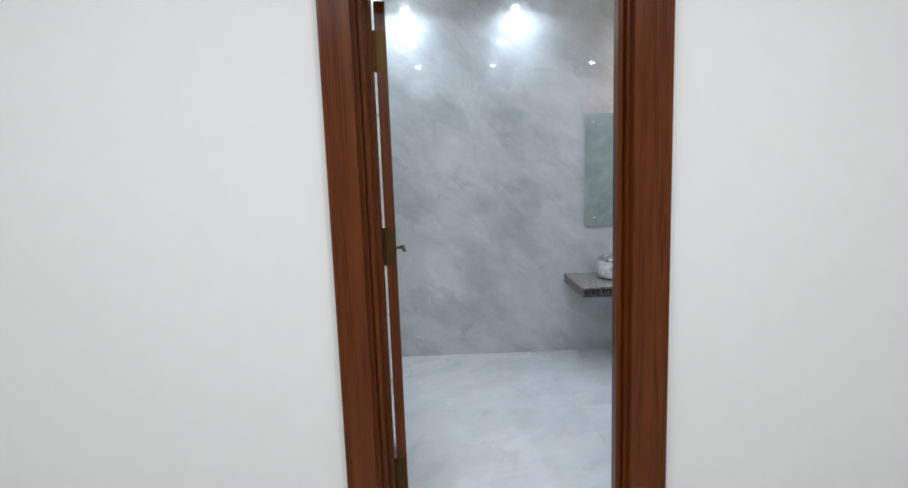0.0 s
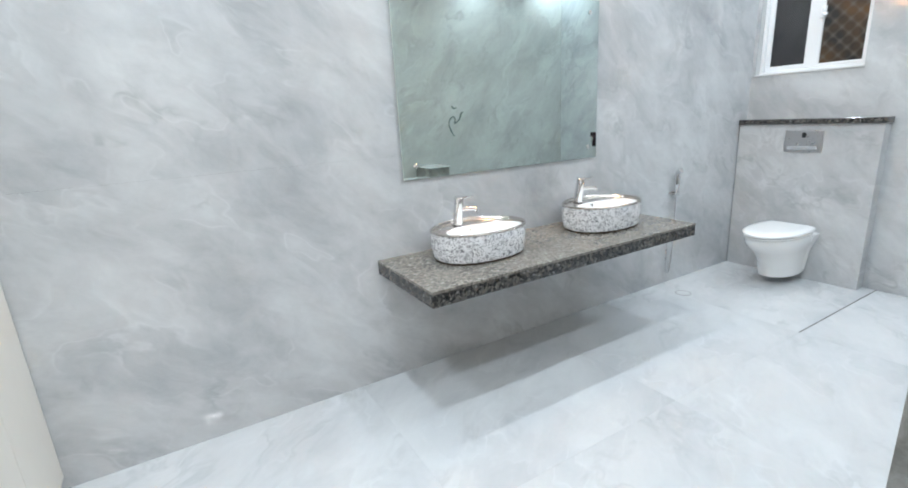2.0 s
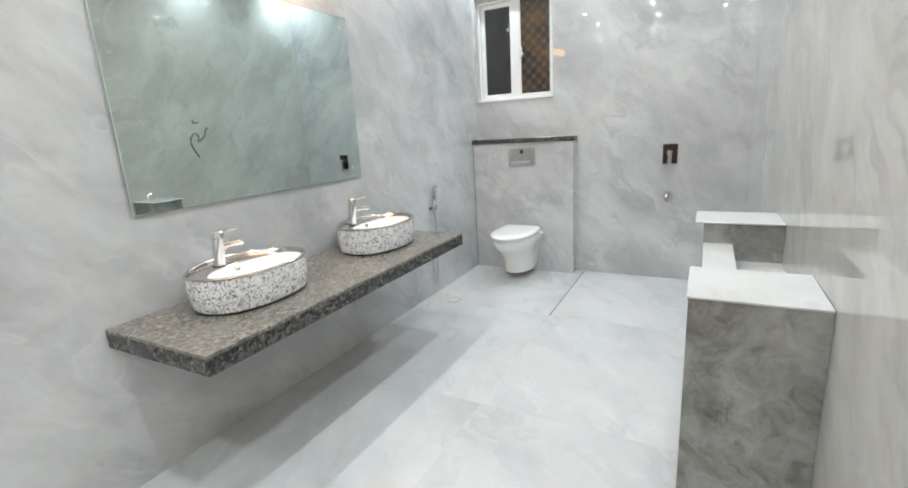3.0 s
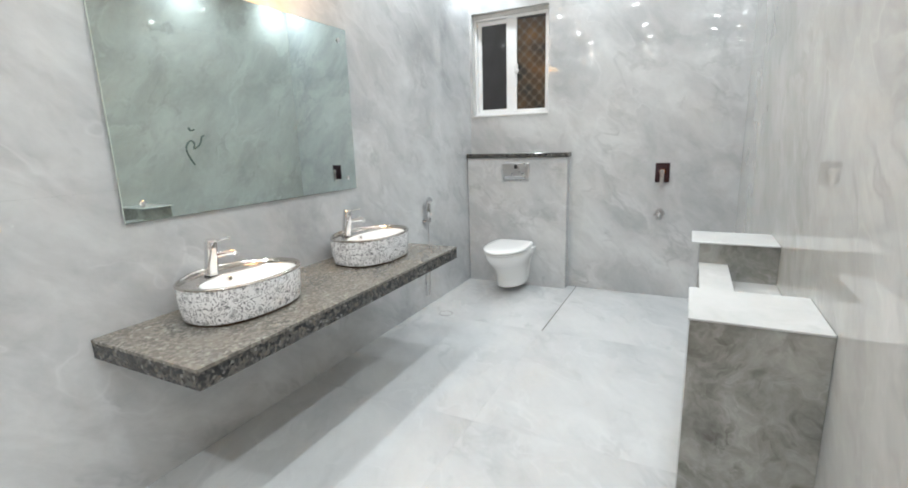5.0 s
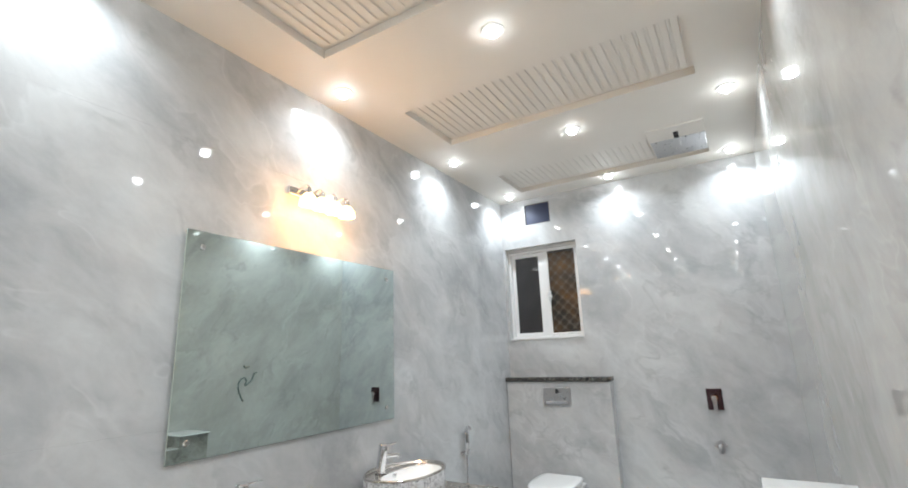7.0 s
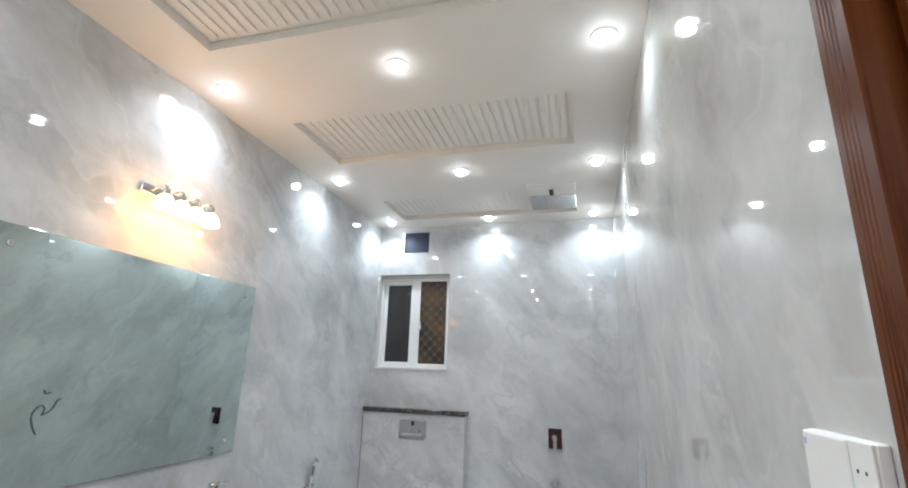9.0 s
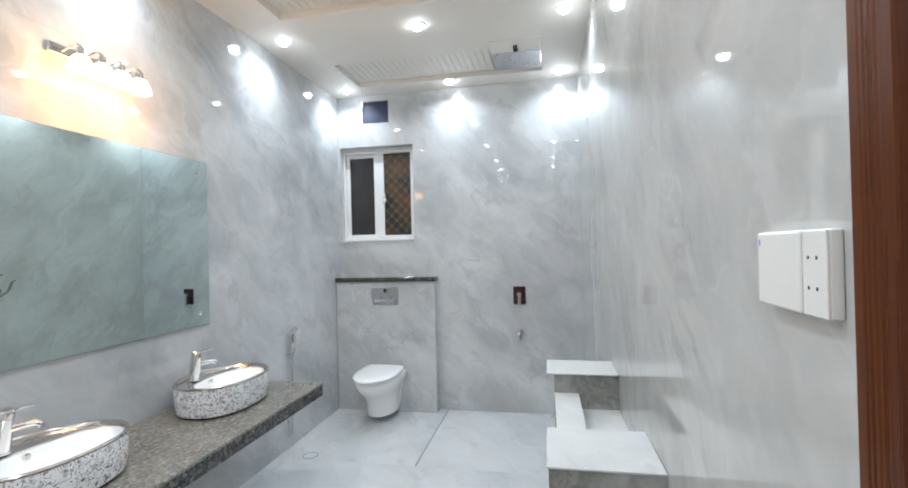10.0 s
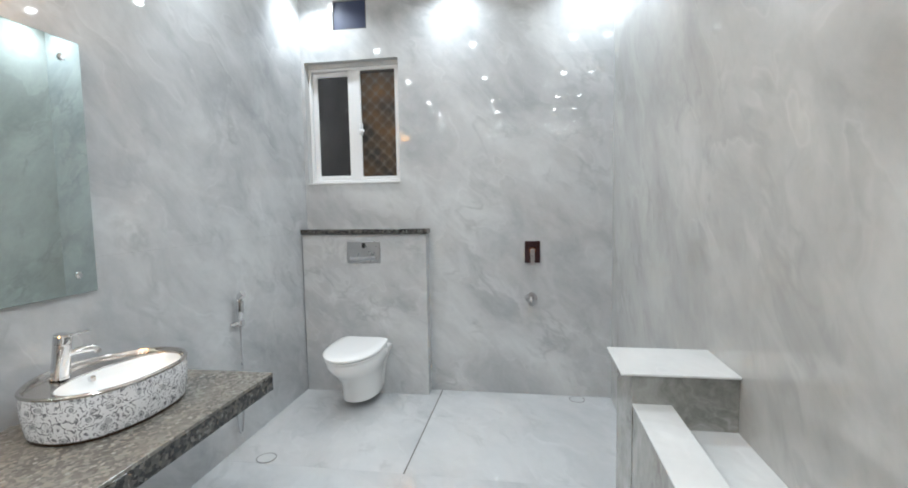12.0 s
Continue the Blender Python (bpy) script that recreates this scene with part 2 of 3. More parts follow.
M_DARKGLASS = plain("night_pane", (0.018, 0.016, 0.017), 0.06, coat=1.0)


def frosted_pane():
    t = Tree("figured_night_glass")
    c = t.coords()
    v = t.node("ShaderNodeTexVoronoi", Scale=15.0)
    v.inputs["Randomness"].default_value = 0.0
    t.link(t.coords((45, 0, 0)), v.inputs["Vector"])
    sp = t.node("ShaderNodeSeparateXYZ")
    t.link(c, sp.inputs[0])
    # orange glow painted into the pane's colour; no lamp stands behind it
    g = t.ramp(t.noise(t.coords((0, 0, 0), (1, 2.2, 2.0)), 1.6, 2), [(0.42, (0.018, 0.017, 0.016)), (0.66, (0.10, 0.050, 0.016))])
    t.link(t.mix(t.ramp(v.outputs[0], [(0.35, (0, 0, 0)), (0.5, (0.3, 0.3, 0.3)), (0.65, (0.85, 0.85, 0.85))]), g, (0.10, 0.085, 0.07)), t.bsdf.inputs["Base Color"])
    t.bsdf.inputs["Roughness"].default_value = 0.18
    t.bump(v.outputs[0], 0.8, 0.003)
    return t.mat


M_FIGURED = frosted_pane()


def mirror_mat():
    t = Tree("green_tinted_mirror")
    c = t.coords()
    t.link(t.mix(t.noise(c, 1.2, 3), (0.60, 0.70, 0.68), (0.66, 0.75, 0.73)), t.bsdf.inputs["Base Color"])
    t.bsdf.inputs["Metallic"].default_value = 1.0
    t.bsdf.inputs["Roughness"].default_value = 0.012
    return t.mat


M_MIRROR = mirror_mat()


# ---- shape helpers ----
def block(bm, lo, hi, bevel=0.0, segments=1):
    sub = bmesh.new() if bevel else bm
    made = bmesh.ops.create_cube(sub, size=1.0)["verts"]
    for v in made:
        v.co = Vector([lo[i] + (v.co[i] + 0.5) * (hi[i] - lo[i]) for i in range(3)])
    if bevel:
        bmesh.ops.bevel(sub, geom=sub.edges[:], offset=bevel, segments=segments, affect="EDGES", profile=0.5)
        merge(bm, sub)
    return bm


def merge(bm, sub, m=None):
    if m is not None:
        bmesh.ops.transform(sub, matrix=m, verts=sub.verts[:])
    tmp = bpy.data.meshes.new("tmp")
    sub.to_mesh(tmp)
    sub.free()
    bm.from_mesh(tmp)
    bpy.data.meshes.remove(tmp)


def tube(bm, points, radius, sides=12, caps=True):
    rings = []
    pts = [Vector(p) for p in points]
    for i, p in enumerate(pts):
        d = (pts[min(i + 1, len(pts) - 1)] - pts[max(i - 1, 0)]).normalized()
        q = d.to_track_quat("Z", "Y")
        r = radius[i] if isinstance(radius, (list, tuple)) else radius
        rings.append([bm.verts.new(p + q @ Vector((math.cos(a) * r, math.sin(a) * r, 0))) for a in [2 * math.pi * k / sides for k in range(sides)]])
    for a, b in zip(rings, rings[1:]):
        for k in range(sides):
            bm.faces.new((a[k], a[(k + 1) % sides], b[(k + 1) % sides], b[k]))
    if caps:
        bm.faces.new(rings[0][::-1])
        bm.faces.new(rings[-1])
    return bm


def loft(bm, rings, cap_first=True, cap_last=True):
    made = [[bm.verts.new(p) for p in ring] for ring in rings]
    n = len(made[0])
    for a, b in zip(made, made[1:]):
        for k in range(n):
            bm.faces.new((a[k], a[(k + 1) % n], b[(k + 1) % n], b[k]))
    if cap_first:
        bm.faces.new(made[0][::-1])
    if cap_last:
        bm.faces.new(made[-1])
    return bm


def smooth_curve(points, steps=8):
    out = []
    p = [Vector(q) for q in points]
    p = [p[0] * 2 - p[1]] + p + [p[-1] * 2 - p[-2]]
    for i in range(1, len(p) - 2):
        for k in range(steps):
            s = k / steps
            out.append(0.5 * ((2 * p[i]) + (p[i + 1] - p[i - 1]) * s + (2 * p[i - 1] - 5 * p[i] + 4 * p[i + 1] - p[i + 2]) * s * s + (3 * p[i] - p[i - 1] - 3 * p[i + 1] + p[i + 2]) * s ** 3))
    out.append(p[-2])
    return out


def part(name, bm, material, parent=None, label="", smooth=False, at=None):
    mesh = bpy.data.meshes.new(name)
    bmesh.ops.recalc_face_normals(bm, faces=bm.faces[:])
    if smooth:
        for f in bm.faces:
            f.smooth = True
    bm.to_mesh(mesh)
    bm.free()
    mesh.materials.append(material)
    if smooth:
        mesh.set_sharp_from_angle(angle=radians(35))
    ob = new(name, mesh)
    if at is not None:
        ob.location = at
    if parent:
        ob.parent = parent
    if label:
        tagged(ob, label)
    return ob


def boxed(name, lo, hi, material, parent=None, label="", bevel=0.0, segments=1):
    """A box as its own object; its origin stands at the middle of its base."""
    return part(name, block(bmesh.new(), lo, hi, bevel, segments), material, parent, label)


def thing(name, place, label, category, group="", kind=""):
    ob = new(name)
    ob.empty_display_size = 0.1
    ob.location = place
    return tagged(ob, label, category, group, kind)


def structure(name, bm, material, label="", category="", **k):
    return tagged(part(name, bm, material, **k), label, category, kind="structure")


# ---- the room's shell ----
def cut(u0, u1, v0, v1, holes):
    """The rectangles left of (u0..u1, v0..v1) when the holes are taken out."""
    rects = [(u0, u1, v0, v1)]
    for a0, a1, b0, b1 in holes:
        out = []
        for r0, r1, s0, s1 in rects:
            if a1 <= r0 or a0 >= r1 or b1 <= s0 or b0 >= s1:
                out.append((r0, r1, s0, s1))
                continue
            if r0 < a0:
                out.append((r0, a0, s0, s1))
            if a1 < r1:
                out.append((a1, r1, s0, s1))
            m0, m1 = max(r0, a0), min(r1, a1)
            if s0 < b0:
                out.append((m0, m1, s0, b0))
            if b1 < s1:
                out.append((m0, m1, b1, s1))
        rects = out
    return rects


def plate(bm, axis, near, far, rect):
    u0, u1, v0, v1 = rect
    lo, hi = min(near, far), max(near, far)
    if axis == "y":
        block(bm, (u0, lo, v0), (u1, hi, v1))
    elif axis == "x":
        block(bm, (lo, u0, v0), (hi, u1, v1))
    else:
        block(bm, (u0, v0, lo), (u1, v1, hi))


def shell(name, axis, near, far, area, holes, material, label):
    bm = bmesh.new()
    for r in cut(*area, holes):
        plate(bm, axis, near, far, r)
    return structure(name, bm, material, label=label, category="floor" if axis == "z" else "wall")


def tiles(parent, axis, face, back, us, vs, holes, material, gap=0.0004):
    for u0, u1 in zip(us, us[1:]):
        for v0, v1 in zip(vs, vs[1:]):
            bm = bmesh.new()
            for r in cut(u0 + gap / 2, u1 - gap / 2, v0 + gap / 2, v1 - gap / 2, holes):
                plate(bm, axis, face, back, r)
            if len(bm.verts):
                part("tile", bm, material, parent)
            else:
                bm.free()


WINDOW = (3.295, 4.010, 1.562, 2.446)
DUCT = (3.519, 3.775, 2.663, 2.872)
DOORWAY = (0.0, 1.010, 0.0, 2.16)

wall_north = shell("wall_north", "y", NORTH + 0.010, NORTH + 0.16, (-0.75, EAST + 0.25, 0, TOP + 0.1), [], M_GROUT, "polished grey marble-look tiled bathroom wall behind the counter")
wall_east = shell("wall_east", "x", EAST + 0.010, EAST + 0.20, (SOUTH - 0.11, NORTH + 0.01, 0, TOP + 0.1), [WINDOW, DUCT], M_GROUT, "polished grey marble-look tiled wall with a window and duct opening")
wall_south = shell("wall_south", "y", HALL, SOUTH - 0.010, (-2.4, EAST + 0.01, 0, TOP + 0.1), [DOORWAY], M_PLASTER, "partition wall, white plaster outside and grey marble tile inside")
wall_west = shell("wall_west", "x", -0.75, -0.90, (SOUTH - 0.01, NORTH + 0.16, 0, TOP + 0.1), [], M_PLASTER, "plain plaster wall behind the built-in wardrobe")
floor = shell("floor", "z", -0.010, -0.12, (-0.9, EAST + 0.01, HALL, NORTH + 0.01), [], M_GROUT, "pale grey marble-look tiled bathroom floor")

hall_floor = shell("hall_floor", "z", 0.0, -0.12, (-2.4, 3.0, -2.2, HALL), [], M_SLAB, "pale tiled floor of the room outside")
hall_south = shell("hall_wall_south", "y", -2.2, -2.35, (-2.55, 3.15, 0, TOP + 0.1), [], M_PLASTER, "plain white plastered wall")
hall_west = shell("hall_wall_west", "x", -2.4, -2.55, (-2.2, HALL, 0, TOP + 0.1), [], M_PLASTER, "plain white plastered wall")
hall_east = shell("hall_wall_east", "x", 3.0, 3.15, (-2.2, HALL, 0, TOP + 0.1), [], M_PLASTER, "plain white plastered wall")
hall_top = shell("hall_ceiling", "z", TOP, TOP + 0.1, (-2.55, 3.15, -2.35, HALL), [], M_PLASTER, "plain white ceiling")
tagged(hall_top, category="ceiling")

# the ceiling with three grooved recesses
COFFERS = [(1.34, 1.93, 2.10, 3.70), (2.60, 3.17, 2.10, 3.70), (3.93, 4.45, 2.10, 3.70)]
bm = bmesh.new()
for r in cut(-0.9, EAST + 0.01, SOUTH - 0.01, NORTH + 0.01, COFFERS):
    plate(bm, "z", TOP, TOP + 0.07, r)
plate(bm, "z", TOP + 0.072, TOP + 0.12, (-0.9, EAST + 0.01, SOUTH - 0.01, NORTH + 0.01))
SLATS = 30
for x0, x1, y0, y1 in COFFERS:
    plate(bm, "z", TOP + 0.044, TOP + 0.0715, (x0 + 0.0003, x1 - 0.0003, y0 + 0.0003, y1 - 0.0003))
    pitch = (y1 - y0 - 0.05) / SLATS
    for i in range(SLATS):
        a = y0 + 0.025 + pitch * i
        block(bm, (x0 + 0.030, a + pitch * 0.14, TOP + 0.037), (x1 - 0.030, a + pitch * 0.86, TOP + 0.0435), 0.003)
ceiling = structure("ceiling", bm, M_CEIL, label="cream painted false ceiling with three shallow grooved recesses", category="ceiling")

# the built-in wardrobe on the west side
wardrobe = thing("wardrobe", (WEST, 0, 0), "cream laminate built-in wardrobe beside the bathroom door", "wardrobe")
part("body", block(bmesh.new(), (-0.64, SOUTH + 0.02, 0.0), (-0.024, NORTH - 0.003, TOP - 0.004)), M_CREAM_GAP, wardrobe)
edges = [4.030, 3.67, 3.28, 2.89, 2.50, 2.11, 1.824]
for i, (b, a) in enumerate(zip(edges, edges[1:])):
    for z0, z1 in ((0.06, 1.945), (1.952, 2.925)):
        d = boxed("door", (-0.022, a + 0.0015, z0), (0.0, b - 0.0015, z1), M_CREAM, wardrobe, bevel=0.0012)
        if z0 < 1:
            hy = (a + 0.035) if i % 2 == 0 else (b - 0.035)
            pts = [(0.0, hy, 0.840), (0.026, hy, 0.840), (0.031, hy, 0.848), (0.032, hy, 0.90), (0.032, hy, 1.12), (0.031, hy, 1.172), (0.026, hy, 1.180), (0.0, hy, 1.180)]
            part("handle", tube(bmesh.new(), smooth_curve(pts, 4), 0.0055, 8), M_STEEL, d, "slim brushed steel bow handle", smooth=True)
boxed("plinth", (-0.05, SOUTH + 0.02, 0.0), (-0.030 + 0.012, NORTH - 0.004, 0.056), M_CREAM, wardrobe)


# ---- the door ----
def fluted(bm, x0, x1, yface, depth, z0, z1, side, flutes, start, pitch):
    """An upright board whose front at yface carries round flutes; side is the way the front faces along y."""
    outline = [(x0, yface - side * depth), (x0, yface)]
    for i in range(flutes):
        c = start + i * pitch
        for k in range(7):
            a = math.pi * k / 6
            outline.append((c - pitch * 0.36 * math.cos(a), yface - side * pitch * 0.10 * math.sin(a)))
    outline += [(x1, yface), (x1, yface - side * depth)]
    loft(bm, [[(x, y, z) for x, y in outline] for z in (z0, z1)])
    return bm


door_frame = thing("door_frame", (0, 0, 0), "dark varnished wooden door frame with fluted edges", "door frame", kind="structure")
part("jamb", fluted(bmesh.new(), 0.952, 1.010, 1.812, 0.118, 0.0, 2.10, 1, 4, 0.970, 0.008), M_WOOD, door_frame)
part("jamb", fluted(bmesh.new(), 0.0, 0.075, 1.812, 0.118, 0.0, 2.10, 1, 5, 0.018, 0.008), M_WOOD, door_frame)
boxed("head", (0.0, 1.694, 2.10), (1.010, 1.812, 2.16), M_WOOD, door_frame, bevel=0.002)
part("casing", fluted(bmesh.new(), 0.965, 1.091, 1.662, 0.030, 0.0, 2.10, -1, 5, 1.036, 0.010), M_WOOD, door_frame)
part("casing", fluted(bmesh.new(), -0.040, 0.062, 1.662, 0.030, 0.0, 2.10, -1, 5, -0.026, 0.010), M_WOOD, door_frame)
boxed("casing", (-0.040, 1.662, 2.102), (1.091, 1.692, 2.21), M_WOOD, door_frame, bevel=0.003)
boxed("stop", (0.932, 1.72, 0.0), (0.9515, 1.768, 2.098), M_WOOD, door_frame, bevel=0.003)
boxed("stop", (0.0755, 1.72, 0.0), (0.092, 1.768, 2.098), M_WOOD, door_frame, bevel=0.003)
boxed("rebate", (0.0755, 1.7685, 0.0), (0.1085, 1.8155, 2.098), M_WOOD, door_frame, bevel=0.002)
# added black filler: paints the hinge gap's shade and blocks the view through it
bm = block(bmesh.new(), (0.0757, 1.8157, 0.0), (0.1080, 1.829, 2.098))
block(bm, (0.082, 1.828, 0.0005), (0.098, 1.890, 2.0975))
part("gap_shade", bm, M_GAP_SHADE, door_frame, "black filler standing in for the shade in the hinge gap")
boxed("strike_plate", (0.9485, 1.775, 1.03), (0.9516, 1.806, 1.23), M_STRIKE, door_frame, "dull brass strike plate", bevel=0.0008)
for z in (1.06, 1.18):
    boxed("bolt_hole", (0.9472, 1.783, z), (0.9484, 1.799, z + 0.035), M_BRONZE, door_frame)

door = thing("door_1", (0.152, 1.852, 0.0), "brown wooden bathroom door leaf standing open, with cut grooves", "door", kind="structure")
door.rotation_euler = (0, 0, radians(7.2))
# local: x from -0.038 (back) to 0 (front face), y along the leaf
LEAFW = 0.795
bm = bmesh.new()
block(bm, (-0.038, 0.0, 0.012), (-0.003, LEAFW, 2.09))
levels = [1.27, 1.41, 1.55, 1.69, 1.83, 1.97, 2.09]
for a, b in zip(levels, levels[1:]):
    block(bm, (-0.003, 0.140, a + 0.002), (0.0, 0.672, b - 0.002))
block(bm, (-0.003, 0.0005, 0.0125), (0.0, 0.140, 2.0895))
block(bm, (-0.003, 0.672, 1.2705), (0.0, LEAFW - 0.0005, 2.0895))
block(bm, (-0.003, 0.6755, 0.0125), (0.0, LEAFW - 0.0005, 1.2700))
block(bm, (-0.003, 0.140, 0.0125), (0.0, 0.672, 1.266))
leaf = part("leaf", bm, M_LEAF, door)
for low in (0.0, -0.60):
    for i in range(8):
        pts = [(0.0, 0.668, 1.258 + low - 0.0015 * i), (0.0, 0.50, 1.260 + low - 0.0065 * i), (0.0, 0.35, 1.260 + low - 0.0095 * i), (0.0, 0.17, 1.256 + low - 0.0135 * i)]
        radii = [0.0008 + 0.0011 * k / 12 for k in range(13)]
        part("rib", tube(bmesh.new(), smooth_curve(pts, 4), radii, 6), M_LEAF, door)
boxed("edge_band", (-0.0385, LEAFW, 0.012), (0.0005, LEAFW + 0.004, 2.09), M_WOOD, door)
boxed("edge_band", (-0.0385, -0.004, 0.012), (0.0005, 0.0, 2.09), M_WOOD, door, "dark varnished hinge edge")
for z in (0.25, 1.155, 1.85):
    h = boxed("hinge", (-0.072, -0.0062, z), (-0.003, -0.0042, z + 0.14), M_BRASS, door, "dull brass butt hinge", bevel=0.0006)
    part("pin", tube(bmesh.new(), [(-0.039, -0.007, z - 0.002), (-0.039, -0.007, z + 0.142)], 0.0035, 10), M_BRASS, h, smooth=True)
for z, tall in ((1.125, 0.075), (0.985, 0.055)):
    ros = boxed("rosette", (0.0, LEAFW - 0.075, z - tall / 2), (0.008, LEAFW - 0.035, z + tall / 2), M_BRONZE, door, "dark bronze lock plate", bevel=0.002)
handle = part("handle", tube(bmesh.new(), smooth_curve([(0.006, LEAFW - 0.055, 1.13), (0.042, LEAFW - 0.055, 1.13), (0.050, LEAFW - 0.075, 1.13), (0.050, LEAFW - 0.165, 1.127)], 5), 0.0085, 10), M_BRONZE, door, "dark bronze lever handle", smooth=True)
part("cap", block(bmesh.new(), (0.040, LEAFW - 0.064, 1.112), (0.057, LEAFW - 0.046, 1.146), 0.003), M_CHROME, handle)
part("cylinder", tube(bmesh.new(), [(0.006, LEAFW - 0.055, 0.99), (0.022, LEAFW - 0.055, 0.99)], 0.008, 12), M_STEEL, door, smooth=True)
key = bmesh.new()
block(key, (0.022, LEAFW - 0.0565, 0.985), (0.036, LEAFW - 0.0535, 0.995))
block(key, (0.036, LEAFW - 0.068, 0.978), (0.039, LEAFW - 0.042, 1.002), 0.001)
part("key", key, M_STEEL, door, "steel key left in the lock")
key2 = bmesh.new()
tube(key2, [(0.040, LEAFW - 0.055, 0.975), (0.042, LEAFW - 0.058, 0.955)], 0.0018, 6)
block(key2, (0.039, LEAFW - 0.070, 0.93), (0.042, LEAFW - 0.046, 0.956), 0.001)
block(key2, (0.039, LEAFW - 0.061, 0.895), (0.042, LEAFW - 0.055, 0.93))
part("spare_key", key2, M_STEEL, door)


# ---- window and duct ----
window = thing("window_1", (EAST, 0, 0), "white sliding window, one clear pane and one figured pane, dark outside", "window", kind="structure")
y0, y1, z0, z1 = WINDOW
dx = 0.035


def ring(y0, y1, z0, z1, w, x0, x1, bevel=0.003):
    bm = bmesh.new()
    block(bm, (x0, y0, z0), (x1, y0 + w, z1), bevel)
    block(bm, (x0, y1 - w, z0), (x1, y1, z1), bevel)
    block(bm, (x0 + 0.0006, y0 + w, z0), (x1, y1 - w, z0 + w), bevel)
    block(bm, (x0 + 0.0006, y0 + w, z1 - w), (x1, y1 - w, z1), bevel)
    return bm


part("window_frame", ring(y0 + 0.002, y1 - 0.002, z0 + 0.002, z1 - 0.032, 0.020, 0.060, 0.125), M_UPVC, window)
boxed("lintel", (0.055, y0 + 0.002, z1 - 0.031), (0.13, y1 - 0.002, z1 - 0.001), M_SLAB, window)
s1 = part("sash", ring(3.652, y1 - 0.023, z0 + 0.023, z1 - 0.053, 0.034, 0.092, 0.118), M_UPVC, window)
part("pane", block(bmesh.new(), (0.103, 3.687, z0 + 0.058), (0.107, y1 - 0.058, z1 - 0.088)), M_DARKGLASS, s1, "clear pane with night behind")
s2 = part("sash", ring(y0 + 0.023, 3.660, z0 + 0.023, z1 - 0.053, 0.022, 0.066, 0.090), M_UPVC, window)
boxed("meeting_stile", (0.0655, 3.603, z0 + 0.0235), (0.0905, 3.700, z1 - 0.0535), M_UPVC, s2, bevel=0.003)
boxed("top_bar", (0.0662, y0 + 0.046, z1 - 0.077), (0.0892, 3.602, z1 - 0.060), M_RUBBER, s2, "dark brush strip")
part("pane", block(bmesh.new(), (0.076, y0 + 0.046, z0 + 0.046), (0.080, 3.602, z1 - 0.078)), M_FIGURED, s2, "figured glass pane, an orange glow from behind painted into its colour")
lk = bmesh.new()
block(lk, (0.040, 3.588, 1.915), (0.065, 3.618, 2.000), 0.004)
block(lk, (0.026, 3.572, 1.930), (0.042, 3.606, 1.952), 0.004)
block(lk, (0.026, 3.594, 1.950), (0.040, 3.612, 1.990), 0.004)
part("latch", lk, M_UPVC, s2)
boxed("window_sill", (-0.008, y0 - 0.004, z0 - 0.014), (0.125, y1 + 0.004, z0 + 0.001), M_SLAB, window, bevel=0.003)
night = shell("backdrop", "x", EAST + 0.60, EAST + 0.62, (2.6, 4.6, 1.0, 3.3), [], emitter("night_blue", (0.0035, 0.006, 0.026), 1.0), "dark night outside the openings")
tagged(night, category="backdrop")
duct = thing("duct_opening", (EAST, 0, 0), "square opening near the ceiling onto the dark night", "opening", kind="structure")
bm = bmesh.new()
for r in cut(DUCT[0] + 0.001, DUCT[1] - 0.001, DUCT[2] + 0.001, DUCT[3] - 0.001, [(DUCT[0] + 0.006, DUCT[1] - 0.006, DUCT[2] + 0.006, DUCT[3] - 0.006)]):
    plate(bm, "x", 0.004, 0.19, r)
part("lining", bm, M_GROUT_DARK, duct)
boxed("cover_pane", (0.012, DUCT[0] + 0.0065, DUCT[2] + 0.0065), (0.016, DUCT[1] - 0.0065, DUCT[3] - 0.0065), plain("navy_pane", (0.008, 0.016, 0.055), 0.5), duct, "dark navy pane set just inside the opening")

# ---- the boxed-in cistern and its toilet ----
bx = 4.580
cistern = thing("cistern_box", (0, 0, 0), "grey tiled cistern boxing with a granite ledge", "wall boxing", kind="structure")
part("boxing", block(bmesh.new(), (bx, 3.092, 0.0), (EAST - 0.001, NORTH - 0.006, 1.178)), M_WALL_E, cistern)
part("ledge", block(bmesh.new(), (bx - 0.016, 3.080, 1.179), (EAST - 0.001, NORTH - 0.001, 1.216), 0.002), M_GRANITE_SHADED, cistern, "dark speckled granite ledge")

flush = thing("flush_plate", (bx, 3.555, 1.052), "satin chrome flush plate on the tiled boxing above the toilet", "flush plate")
part("plate", block(bmesh.new(), (-0.010, -0.125, -0.078), (0.0, 0.125, 0.078), 0.004, 2), M_STEEL, flush)
part("button", block(bmesh.new(), (-0.022, -0.100, -0.062), (-0.0102, 0.100, -0.034), 0.005, 2), M_CHROME, flush)
part("knob", block(bmesh.new(), (-0.016, -0.016, 0.028), (-0.0102, 0.010, 0.066), 0.003), M_BLACK, flush)


